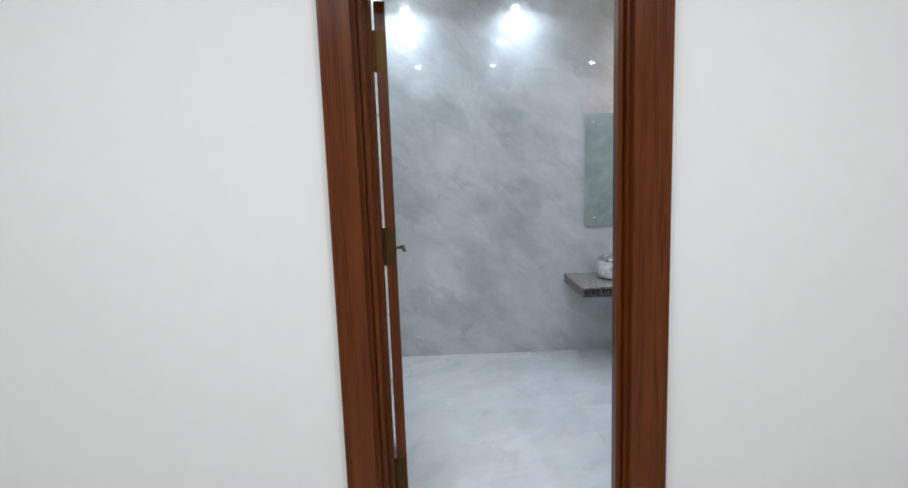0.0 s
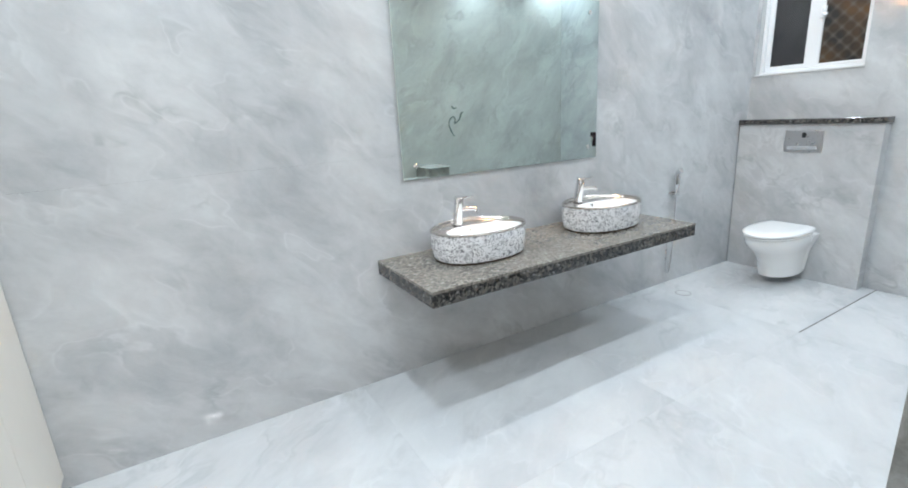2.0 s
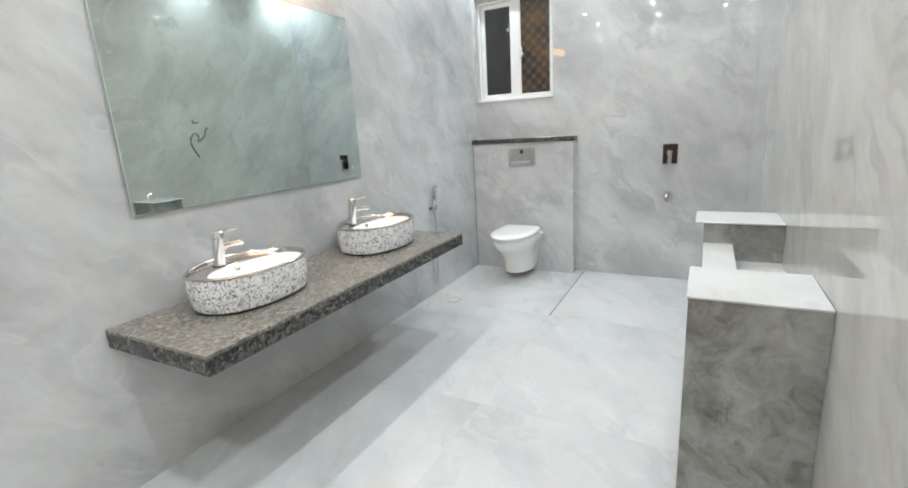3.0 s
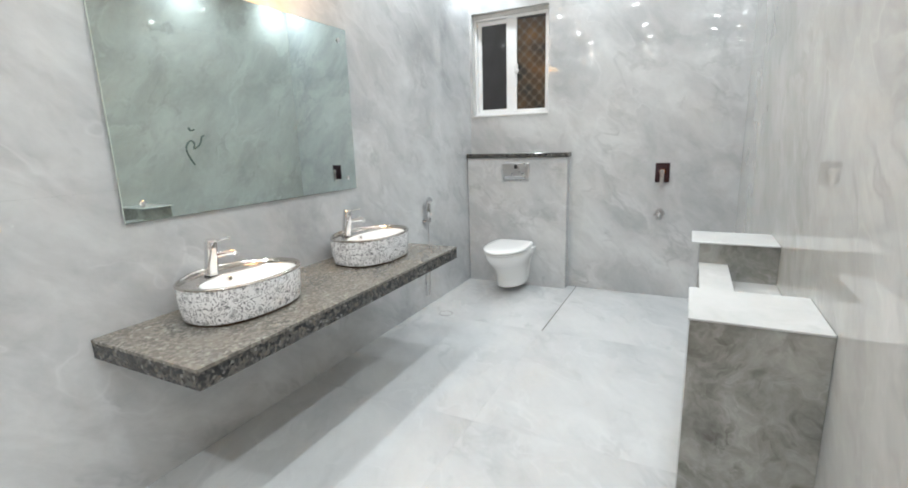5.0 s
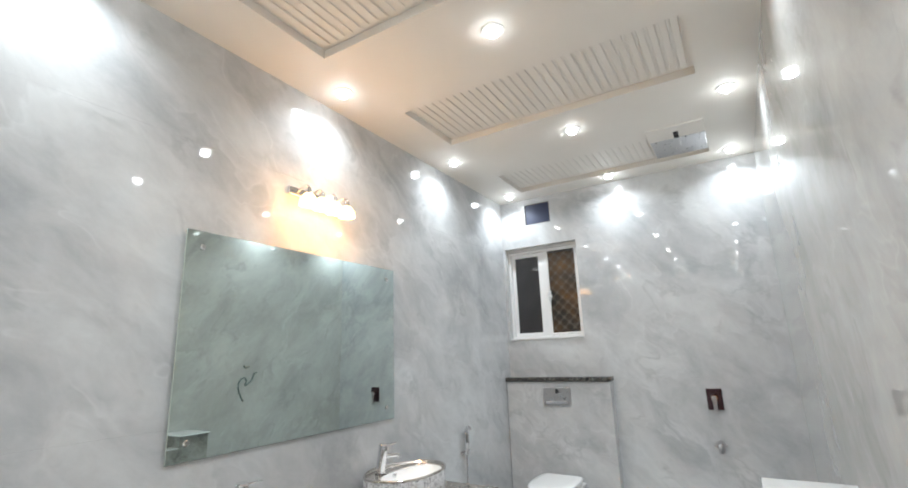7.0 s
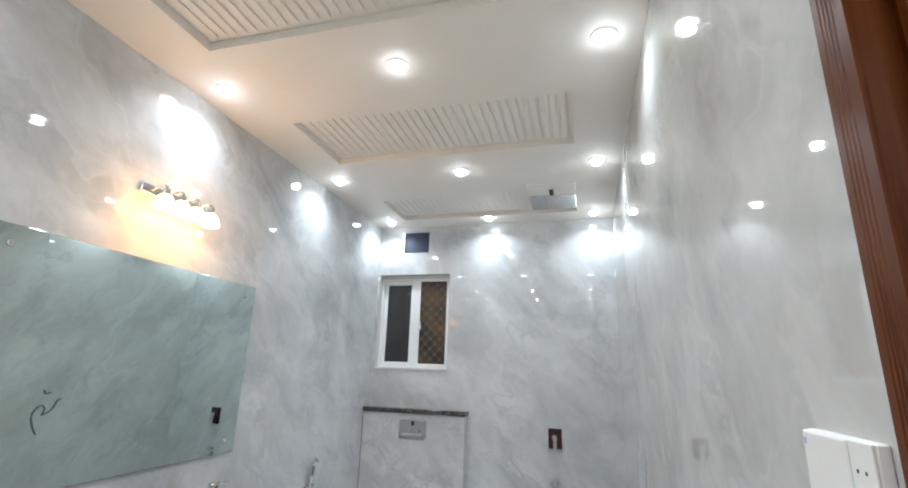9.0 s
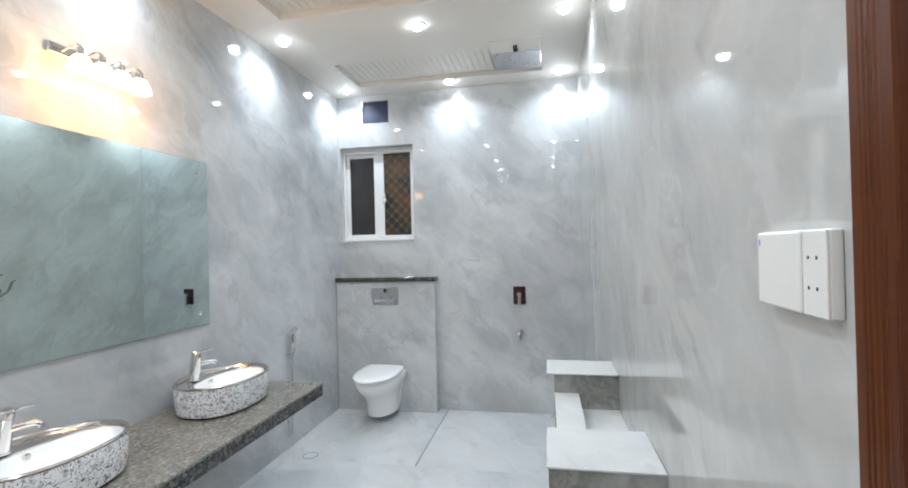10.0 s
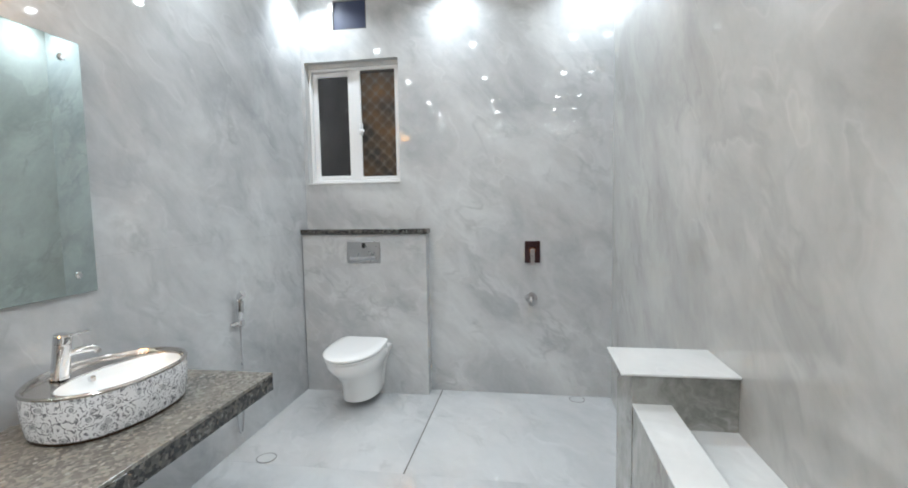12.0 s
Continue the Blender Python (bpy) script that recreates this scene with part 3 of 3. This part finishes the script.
def d_outline(length, width, z, n=20, back=0.0, back_width=0.92):
    a = min(length * 0.62, width * 0.80)
    cx = -(length - a)
    pts = [(back, -width / 2 * back_width, z), (cx * 0.5, -width / 2 * 0.985, z)]
    for k in range(n + 1):
        t = -math.pi / 2 + math.pi * k / n
        pts.append((cx - a * math.cos(t), width / 2 * math.sin(t), z))
    pts += [(cx * 0.5, width / 2 * 0.985, z), (back, width / 2 * back_width, z)]
    return pts


toilet = thing("toilet", (bx - 0.001, 3.548, -0.018), "white ceramic wall-hung toilet with the lid down", "toilet")
rings = [(0.072, 0.300, 0.226), (0.080, 0.330, 0.250), (0.13, 0.336, 0.254), (0.18, 0.348, 0.260), (0.235, 0.390, 0.280), (0.285, 0.448, 0.308), (0.328, 0.505, 0.346), (0.365, 0.530, 0.362), (0.394, 0.534, 0.364), (0.400, 0.528, 0.358)]
part("bowl", loft(bmesh.new(), [d_outline(l, w, z) for z, l, w in rings]), M_CERAMIC, toilet, smooth=True)
part("mounting_block", loft(bmesh.new(), [[(0, -w / 2, z), (-d, -w / 2, z), (-d - 0.01, -w / 2 + 0.02, z), (-d - 0.01, w / 2 - 0.02, z), (-d, w / 2, z), (0, w / 2, z)] for z, w, d in ((0.10, 0.24, 0.06), (0.24, 0.27, 0.07), (0.32, 0.325, 0.085), (0.37, 0.364, 0.10), (0.397, 0.370, 0.10))]), M_CERAMIC, toilet, smooth=True)
part("seat", loft(bmesh.new(), [d_outline(l, w, z, back=-0.07) for z, l, w in ((0.4025, 0.540, 0.362), (0.406, 0.548, 0.370), (0.414, 0.548, 0.370), (0.4175, 0.540, 0.362))]), M_CERAMIC, toilet, smooth=True)
part("lid", loft(bmesh.new(), [d_outline(l, w, z, back=-0.050) for z, l, w in ((0.4220, 0.546, 0.366), (0.426, 0.557, 0.377), (0.437, 0.557, 0.377), (0.444, 0.548, 0.368), (0.450, 0.518, 0.338), (0.454, 0.44, 0.26))]), M_CERAMIC, toilet, smooth=True)
for s in (-1, 1):
    part("hinge", tube(bmesh.new(), [(-0.032, s * 0.075, 0.398), (-0.032, s * 0.075, 0.438)], 0.014, 12), M_CERAMIC, toilet, smooth=True)

# ---- counter, basins, taps ----
counter = thing("counter", (1.323, 3.445, 0.0), "speckled grey-brown granite wash counter fixed to the wall", "counter")
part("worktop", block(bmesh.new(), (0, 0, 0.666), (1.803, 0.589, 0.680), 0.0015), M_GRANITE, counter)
# aprons take the darkened granite to paint their shade under the top
part("apron", block(bmesh.new(), (0.001, 0.001, 0.606), (1.802, 0.035, 0.6655), 0.001), M_GRANITE_SHADED, counter)
part("apron", block(bmesh.new(), (0.001, 0.0355, 0.606), (0.035, 0.5885, 0.6655), 0.001), M_GRANITE_SHADED, counter)
part("apron", block(bmesh.new(), (1.767, 0.0355, 0.606), (1.802, 0.5885, 0.6655), 0.001), M_GRANITE_SHADED, counter)


def ellipse(a, b, z, cx=0.0, cy=0.0, n=64, wave=0.0, lift=0.0, square=0.86):
    out = []
    for k in range(n):
        t = 2 * math.pi * k / n
        c, d = math.cos(t), math.sin(t)
        w = 1 + wave * math.sin(3 * t + 0.8)
        x, y = math.copysign(abs(c) ** square, c), math.copysign(abs(d) ** square, d)
        out.append((cx + a * x * w, cy + b * y * w, z + lift * math.sin(3 * t + 2.9) * (0.5 + 0.5 * d)))
    return out


def build_basin(place):
    h, a, b, up = 0.154, 0.256, 0.188, 0.006
    basin = thing("wash_basin", place, "oval white counter-top basin with silver floral pattern and silver rim", "basin", "basins on the counter")
    part("body", loft(bmesh.new(), [ellipse(a - 0.018, b - 0.018, 0.006), ellipse(a - 0.011, b - 0.011, 0.012), ellipse(a - 0.003, b - 0.003, 0.06), ellipse(a, b, 0.11), ellipse(a, b, h - 0.010, lift=up)], True, False), M_PATTERN, basin, smooth=True)
    part("foot_line", loft(bmesh.new(), [ellipse(a - 0.020, b - 0.020, 0.0), ellipse(a - 0.016, b - 0.016, 0.001), ellipse(a - 0.0145, b - 0.0145, 0.0075)], True, False), M_BRONZE, basin, "thin dark foot line", smooth=True)
    rim = [ellipse(a + 0.001, b + 0.001, h - 0.0105, lift=up), ellipse(a + 0.0025, b + 0.0025, h - 0.004, lift=up), ellipse(a - 0.001, b - 0.001, h, lift=up), ellipse(a - 0.008, b - 0.008, h, lift=up), ellipse(a - 0.012, b - 0.012, h - 0.005, lift=up)]
    part("rim", loft(bmesh.new(), rim, False, False), M_SILVER, basin, "silver glazed rim", smooth=True)
    bowl_c = (0.022, -0.038)
    deck = [ellipse(a - 0.012, b - 0.012, h - 0.005, lift=up), ellipse(a - 0.015, b - 0.015, h - 0.013, lift=up * 0.5), ellipse(0.220, 0.137, h - 0.017, *bowl_c, wave=0.055, square=0.95), ellipse(0.215, 0.133, h - 0.022, *bowl_c, wave=0.055, square=0.95)]
    part("deck", loft(bmesh.new(), deck, False, False), M_SILVER, basin, "silver glazed tap deck", smooth=True)
    bowl = [ellipse(0.215, 0.133, h - 0.022, *bowl_c, wave=0.055, square=0.95), ellipse(0.203, 0.122, h - 0.055, *bowl_c, wave=0.03, square=0.95), ellipse(0.135, 0.083, 0.045, *bowl_c), ellipse(0.07, 0.045, 0.028, *bowl_c), ellipse(0.022, 0.022, 0.024, *bowl_c)]
    part("bowl", loft(bmesh.new(), bowl, False, True), M_CERAMIC, basin, "white glazed bowl", smooth=True)
    part("drain", tube(bmesh.new(), [(0.022, -0.040, 0.0245), (0.022, -0.040, 0.028)], 0.020, 20), M_CHROME, basin, smooth=True)
    part("overflow", tube(bmesh.new(), [(0.0, 0.086, h - 0.040), (0.0, 0.072, h - 0.037)], [0.011, 0.010], 16), M_CHROME, basin, smooth=True)
    return basin


def build_tap(place):
    tap = thing("basin_tap", place, "polished chrome single-lever tap at the back of the basin", "tap", "taps on the basins")
    part("base", tube(bmesh.new(), [(0, 0, 0), (0, 0, 0.005)], 0.029, 24), M_CHROME, tap, smooth=True)
    part("body", tube(bmesh.new(), [(0, 0, 0.004), (0, -0.020, 0.118), (0, -0.0205, 0.121)], [0.026, 0.026, 0.023], 24), M_CHROME, tap, smooth=True)
    part("spout", tube(bmesh.new(), smooth_curve([(0.004, -0.020, 0.080), (0.034, -0.045, 0.086), (0.062, -0.066, 0.086), (0.072, -0.076, 0.078)], 5), 0.0125, 14), M_CHROME, tap, smooth=True)
    part("aerator", tube(bmesh.new(), [(0.072, -0.076, 0.078), (0.074, -0.078, 0.068)], 0.0105, 14), M_STEEL, tap, smooth=True)
    part("lever_cap", tube(bmesh.new(), [(0, -0.0208, 0.1222), (0, -0.0245, 0.146), (0, -0.025, 0.151)], [0.0265, 0.0265, 0.021], 24), M_CHROME, tap, smooth=True)
    lever = block(bmesh.new(), (0.006, -0.008, 0.0), (0.074, 0.008, 0.0075), 0.003, 2)
    bmesh.ops.transform(lever, matrix=pose(0.0, -0.026, 0.137, 0, -8, -34), verts=lever.verts[:])
    part("lever", lever, M_CHROME, tap, smooth=True)
    return tap


first = build_basin((1.795, 3.792, 0.6805))
copy_thing(first, pose(2.698, 3.792, 0.6805))
tap = build_tap((1.745, 3.912, 0.6805 + 0.1432))
copy_thing(tap, pose(2.622, 3.912, 0.6805 + 0.1432))


def build_waste(place):
    waste = thing("waste_outlet", place, "white plastic waste outlet under the granite counter", "waste pipe", "wastes under the counter")
    part("nut", tube(bmesh.new(), [(0, 0, 0.0), (0, 0, -0.07)], 0.030, 18), M_PLASTIC, waste, smooth=True)
    part("pipe", tube(bmesh.new(), smooth_curve([(0, 0, -0.07), (0, 0, -0.10), (0.0, 0.05, -0.135), (0.0, 0.233, -0.14)], 4), 0.016, 14), M_PLASTIC, waste, smooth=True)
    return waste


w1 = build_waste((1.83, 3.80, 0.6655))
copy_thing(w1, pose(2.68, 3.80, 0.6655))

# ---- mirror ----
mirror = thing("mirror", (1.502, 4.020, 1.071), "large frameless green-tinted mirror held by four chrome studs", "mirror")
MW, MH = 1.388, 0.930
part("glass", block(bmesh.new(), (0, 0, 0), (MW, 0.006, MH), 0.0025), M_MIRROR, mirror)
for ux in (0.075, MW - 0.075):
    for uz in (0.07, MH - 0.07):
        part("stud", tube(bmesh.new(), [(ux, 0.0145, uz), (ux, -0.004, uz), (ux, -0.008, uz)], [0.013, 0.013, 0.009], 16), M_CHROME, mirror, "chrome mirror stud", smooth=True)
scribble = [(x - 0.085, z - 0.01) for x, z in [(0.400, 0.215), (0.385, 0.240), (0.372, 0.275), (0.378, 0.300), (0.398, 0.315), (0.412, 0.300), (0.405, 0.280), (0.425, 0.290), (0.440, 0.305), (0.450, 0.330), (0.462, 0.335)]]
part("marker_scribble", tube(bmesh.new(), smooth_curve([(x, -0.0012, z) for x, z in scribble], 3), 0.0028, 6), M_INK, mirror, "thin marker scribble on the glass")
part("marker_scribble", tube(bmesh.new(), smooth_curve([(0.310, -0.0012, 0.358), (0.317, -0.0012, 0.346), (0.335, -0.0012, 0.350)], 3), 0.0028, 6), M_INK, mirror)

# ---- wall lamp ----
lamp = thing("wall_lamp", (2.20, NORTH - 0.001, 2.32), "chrome wall lamp with four glowing glass shades above the mirror", "wall lamp")
part("backplate", block(bmesh.new(), (-0.19, -0.02, -0.022), (0.19, 0.0, 0.022), 0.004, 2), M_CHROME, lamp)
for i, ux in enumerate((-0.14, -0.047, 0.047, 0.14)):
    part("arm", tube(bmesh.new(), smooth_curve([(ux, -0.02, 0.0), (ux, -0.075, 0.02), (ux, -0.11, 0.012), (ux, -0.11, -0.012)], 4), 0.006, 8), M_CHROME, lamp, smooth=True)
    part("holder", tube(bmesh.new(), [(ux, -0.11, 0.0), (ux, -0.11, -0.03)], 0.016, 14), M_CHROME, lamp, smooth=True)
    sh = part("shade", loft(bmesh.new(), [[(ux + r * math.cos(t), -0.11 + r * math.sin(t), z) for t in [2 * math.pi * k / 20 for k in range(20)]] for r, z in ((0.018, -0.030), (0.030, -0.040), (0.043, -0.065), (0.048, -0.095), (0.045, -0.095), (0.040, -0.067), (0.027, -0.043), (0.016, -0.034))], False, False), M_SHADE, lamp, "glowing warm glass cup shade", smooth=True)
    sh.visible_shadow = False
    b = part("bulb", loft(bmesh.new(), [[(ux + r * math.cos(t), -0.11 + r * math.sin(t), z) for t in [2 * math.pi * k / 14 for k in range(14)]] for r, z in ((0.008, -0.032), (0.014, -0.045), (0.018, -0.062), (0.012, -0.078), (0.004, -0.083))]), M_BULB, lamp, "glowing warm bulb", smooth=True)
    b.visible_shadow = False


# ---- downlights ----
def build_downlight(place):
    d = thing("downlight", place, "round white recessed ceiling spotlight, switched on", "ceiling light", "ceiling spotlights")
    part("trim_ring", loft(bmesh.new(), [[(r * math.cos(t), r * math.sin(t), z) for t in [2 * math.pi * k / 28 for k in range(28)]] for r, z in ((0.056, 0.0), (0.056, -0.003), (0.052, -0.005), (0.039, -0.005), (0.037, -0.002))], False, False), M_PLASTIC, d, smooth=True)
    part("lens", tube(bmesh.new(), [(0, 0, -0.001), (0, 0, -0.013), (0, 0, -0.024), (0, 0, -0.030), (0, 0, -0.033)], [0.033, 0.032, 0.027, 0.018, 0.007], 20), M_LED, d, "glowing cool white lens")
    return d


dl = build_downlight((DOWN_X[0], DOWN_Y[0], TOP))
for i, lx in enumerate(DOWN_X):
    for j, ly in enumerate(DOWN_Y):
        if i or j:
            copy_thing(dl, pose(lx, ly, TOP))
for hx, hy in ((-0.6, 0.0), (1.3, 0.0), (0.35, -1.2)):
    copy_thing(dl, pose(hx, hy, TOP))

fan = thing("exhaust_fan", (4.065, 2.285, TOP + 0.022), "grey square exhaust panel with black knobs in the ceiling", "exhaust fan")
part("panel", block(bmesh.new(), (-0.278, -0.182, -0.030), (-0.0615, 0.182, -0.0005), 0.004), M_CEIL, fan, "cream painted panel strip")
part("panel", block(bmesh.new(), (-0.0605, -0.182, -0.031), (0.278, 0.182, -0.0005), 0.004), M_STEEL, fan, "brushed steel panel")
for ux in (-0.165, -0.105):
    part("knob", block(bmesh.new(), (ux - 0.016, -0.016, -0.046), (ux + 0.016, 0.016, -0.0302), 0.003), M_BLACK, fan)

# ---- shower fittings, health faucet ----
mixer = thing("shower_mixer", (EAST - 0.0005, 2.343, 1.040), "square chrome shower mixer plate, dark door reflection put into its colour, with chrome lever", "shower mixer")
part("plate", block(bmesh.new(), (-0.012, -0.054, -0.078), (0.0, 0.054, 0.078), 0.004, 2), M_PLATE_REFLECTION, mixer)
part("boss", tube(bmesh.new(), [(-0.012, 0, 0.012), (-0.050, 0, 0.012)], 0.024, 20), M_CHROME, mixer, smooth=True)
part("lever", block(bmesh.new(), (-0.062, -0.014, -0.095), (-0.048, 0.014, 0.024), 0.004, 2), M_STEEL, mixer)
elbow = thing("wall_outlet", (EAST - 0.0005, 2.350, 0.708), "round chrome wall outlet below the mixer", "wall outlet")
part("flange", tube(bmesh.new(), [(0, 0, 0), (-0.008, 0, 0)], 0.040, 24), M_STEEL, elbow, smooth=True)
part("nozzle", tube(bmesh.new(), smooth_curve([(-0.008, 0, 0), (-0.040, 0, 0.0), (-0.052, 0, -0.012), (-0.054, 0, -0.045)], 4), 0.014, 14), M_STEEL, elbow, smooth=True)

spray = thing("health_faucet", (3.742, NORTH - 0.0005, 0.80), "chrome hand spray on a wall hook with a hanging hose", "hand spray")
part("hook", block(block(bmesh.new(), (-0.020, -0.050, -0.092), (0.020, 0.0, -0.060), 0.004), (-0.055, -0.016, -0.088), (-0.019, 0.0, -0.066), 0.004), M_CHROME, spray)
part("handle", tube(bmesh.new(), smooth_curve([(0, -0.032, -0.085), (0, -0.034, 0.0), (0, -0.036, 0.055)], 4), [0.015] * 3 + [0.021] * 6, 14), M_CHROME, spray, smooth=True)
part("head", tube(bmesh.new(), [(0, -0.030, 0.060), (0, -0.040, 0.080), (0, -0.062, 0.098)], [0.016, 0.020, 0.021], 16), M_CHROME, spray, smooth=True)
part("hose", tube(bmesh.new(), smooth_curve([(0, -0.032, -0.085), (0.004, -0.030, -0.30), (0.0, -0.028, -0.55), (-0.020, -0.028, -0.69), (-0.045, -0.026, -0.700), (-0.058, -0.024, -0.62), (-0.060, -0.020, -0.40), (-0.060, -0.006, -0.35)], 6), 0.006, 8), M_STEEL, spray, smooth=True)
part("valve", tube(bmesh.new(), [(-0.060, 0.0, -0.345), (-0.060, -0.035, -0.345)], 0.014, 14), M_CHROME, spray, smooth=True)

# ---- tiled wash bench in the corner by the south wall ----
bench = thing("wash_bench", (0, SOUTH, 0), "grey tiled masonry bench with pale tops and a low curb", "tiled bench", kind="structure")
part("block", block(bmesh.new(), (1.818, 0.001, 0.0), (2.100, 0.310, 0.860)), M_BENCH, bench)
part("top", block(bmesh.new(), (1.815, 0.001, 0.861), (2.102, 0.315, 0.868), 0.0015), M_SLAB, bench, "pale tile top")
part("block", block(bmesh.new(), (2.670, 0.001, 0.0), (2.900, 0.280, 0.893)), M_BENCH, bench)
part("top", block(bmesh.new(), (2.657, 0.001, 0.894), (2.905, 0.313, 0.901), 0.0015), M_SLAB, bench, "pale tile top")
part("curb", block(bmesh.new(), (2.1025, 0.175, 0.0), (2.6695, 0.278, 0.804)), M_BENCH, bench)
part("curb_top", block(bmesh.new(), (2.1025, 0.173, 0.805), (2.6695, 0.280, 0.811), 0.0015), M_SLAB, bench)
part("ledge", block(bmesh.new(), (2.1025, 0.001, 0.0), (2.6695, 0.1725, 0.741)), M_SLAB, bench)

# ---- switch box ----
sw = thing("switch_board", (1.122, SOUTH, 1.442), "white surface-mounted switch board with a two-pin socket plate", "switch board")
part("box", block(bmesh.new(), (-0.078, 0.0, -0.048), (0.078, 0.014, 0.048), 0.002), M_PLASTIC, sw)
part("blank_plate", block(bmesh.new(), (-0.0295, 0.0141, -0.047), (0.078, 0.0195, 0.047), 0.0035, 3), M_PLASTIC, sw)
part("sticker", block(bmesh.new(), (0.068, 0.0195, 0.030), (0.072, 0.0198, 0.038)), plain("violet_sticker", (0.33, 0.28, 0.75), 0.5), sw, "tiny violet sticker")
sock = part("socket_plate", block(bmesh.new(), (-0.078, 0.0141, -0.0475), (-0.0305, 0.0175, 0.0475), 0.002, 2), M_PLASTIC, sw)
for ux in (-0.0605, -0.0440):
    for uz in (-0.0165, 0.0170):
        part("hole", tube(bmesh.new(), [(ux, 0.0173, uz), (ux, 0.0178, uz)], 0.0022, 12), M_BLACK, sock)


# ---- floor drains ----
def build_drain(place):
    d = thing("floor_drain", place, "round tile-covered floor drain", "floor drain", "floor drains")
    part("ring", loft(bmesh.new(), [[(r * math.cos(t), r * math.sin(t), z) for t in [2 * math.pi * k / 32 for k in range(32)]] for r, z in ((0.054, 0.0), (0.054, 0.0012), (0.050, 0.0012), (0.050, 0.0))], False, False), M_GROUT_DARK, d)
    part("cover", tube(bmesh.new(), [(0, 0, 0.0), (0, 0, 0.0010)], 0.049, 32), M_FLOOR, d)
    return d


dr = build_drain((3.622, 3.807, 0.0005))
copy_thing(dr, pose(4.625, 2.038, 0.0005))

# ---- tiles, last ----
tiles(wall_north, "y", NORTH, NORTH + 0.010, [-0.12, 2.30, 3.50, EAST], [0, 1.2, 2.4, TOP], [], M_WALL_N)
tiles(wall_east, "x", EAST, EAST + 0.010, [SOUTH, 2.40, 3.60, NORTH], [0, 1.2, 2.4, TOP], [WINDOW, DUCT], M_WALL_E)
tiles(wall_south, "y", SOUTH, SOUTH - 0.010, [-0.09, 1.40, 2.60, 3.80, EAST], [0, 2.4, TOP], [DOORWAY], M_WALL_S)
tiles(floor, "z", 0.0, -0.010, [-0.09, 1.17, 2.37, 3.57, EAST], [HALL, 1.81, 3.008, NORTH], [], M_FLOOR)
boxed("joint", (3.57, 3.006, -0.002), (EAST - 0.001, 3.014, 0.0008), M_GROUT_DARK, floor, "dark open joint")
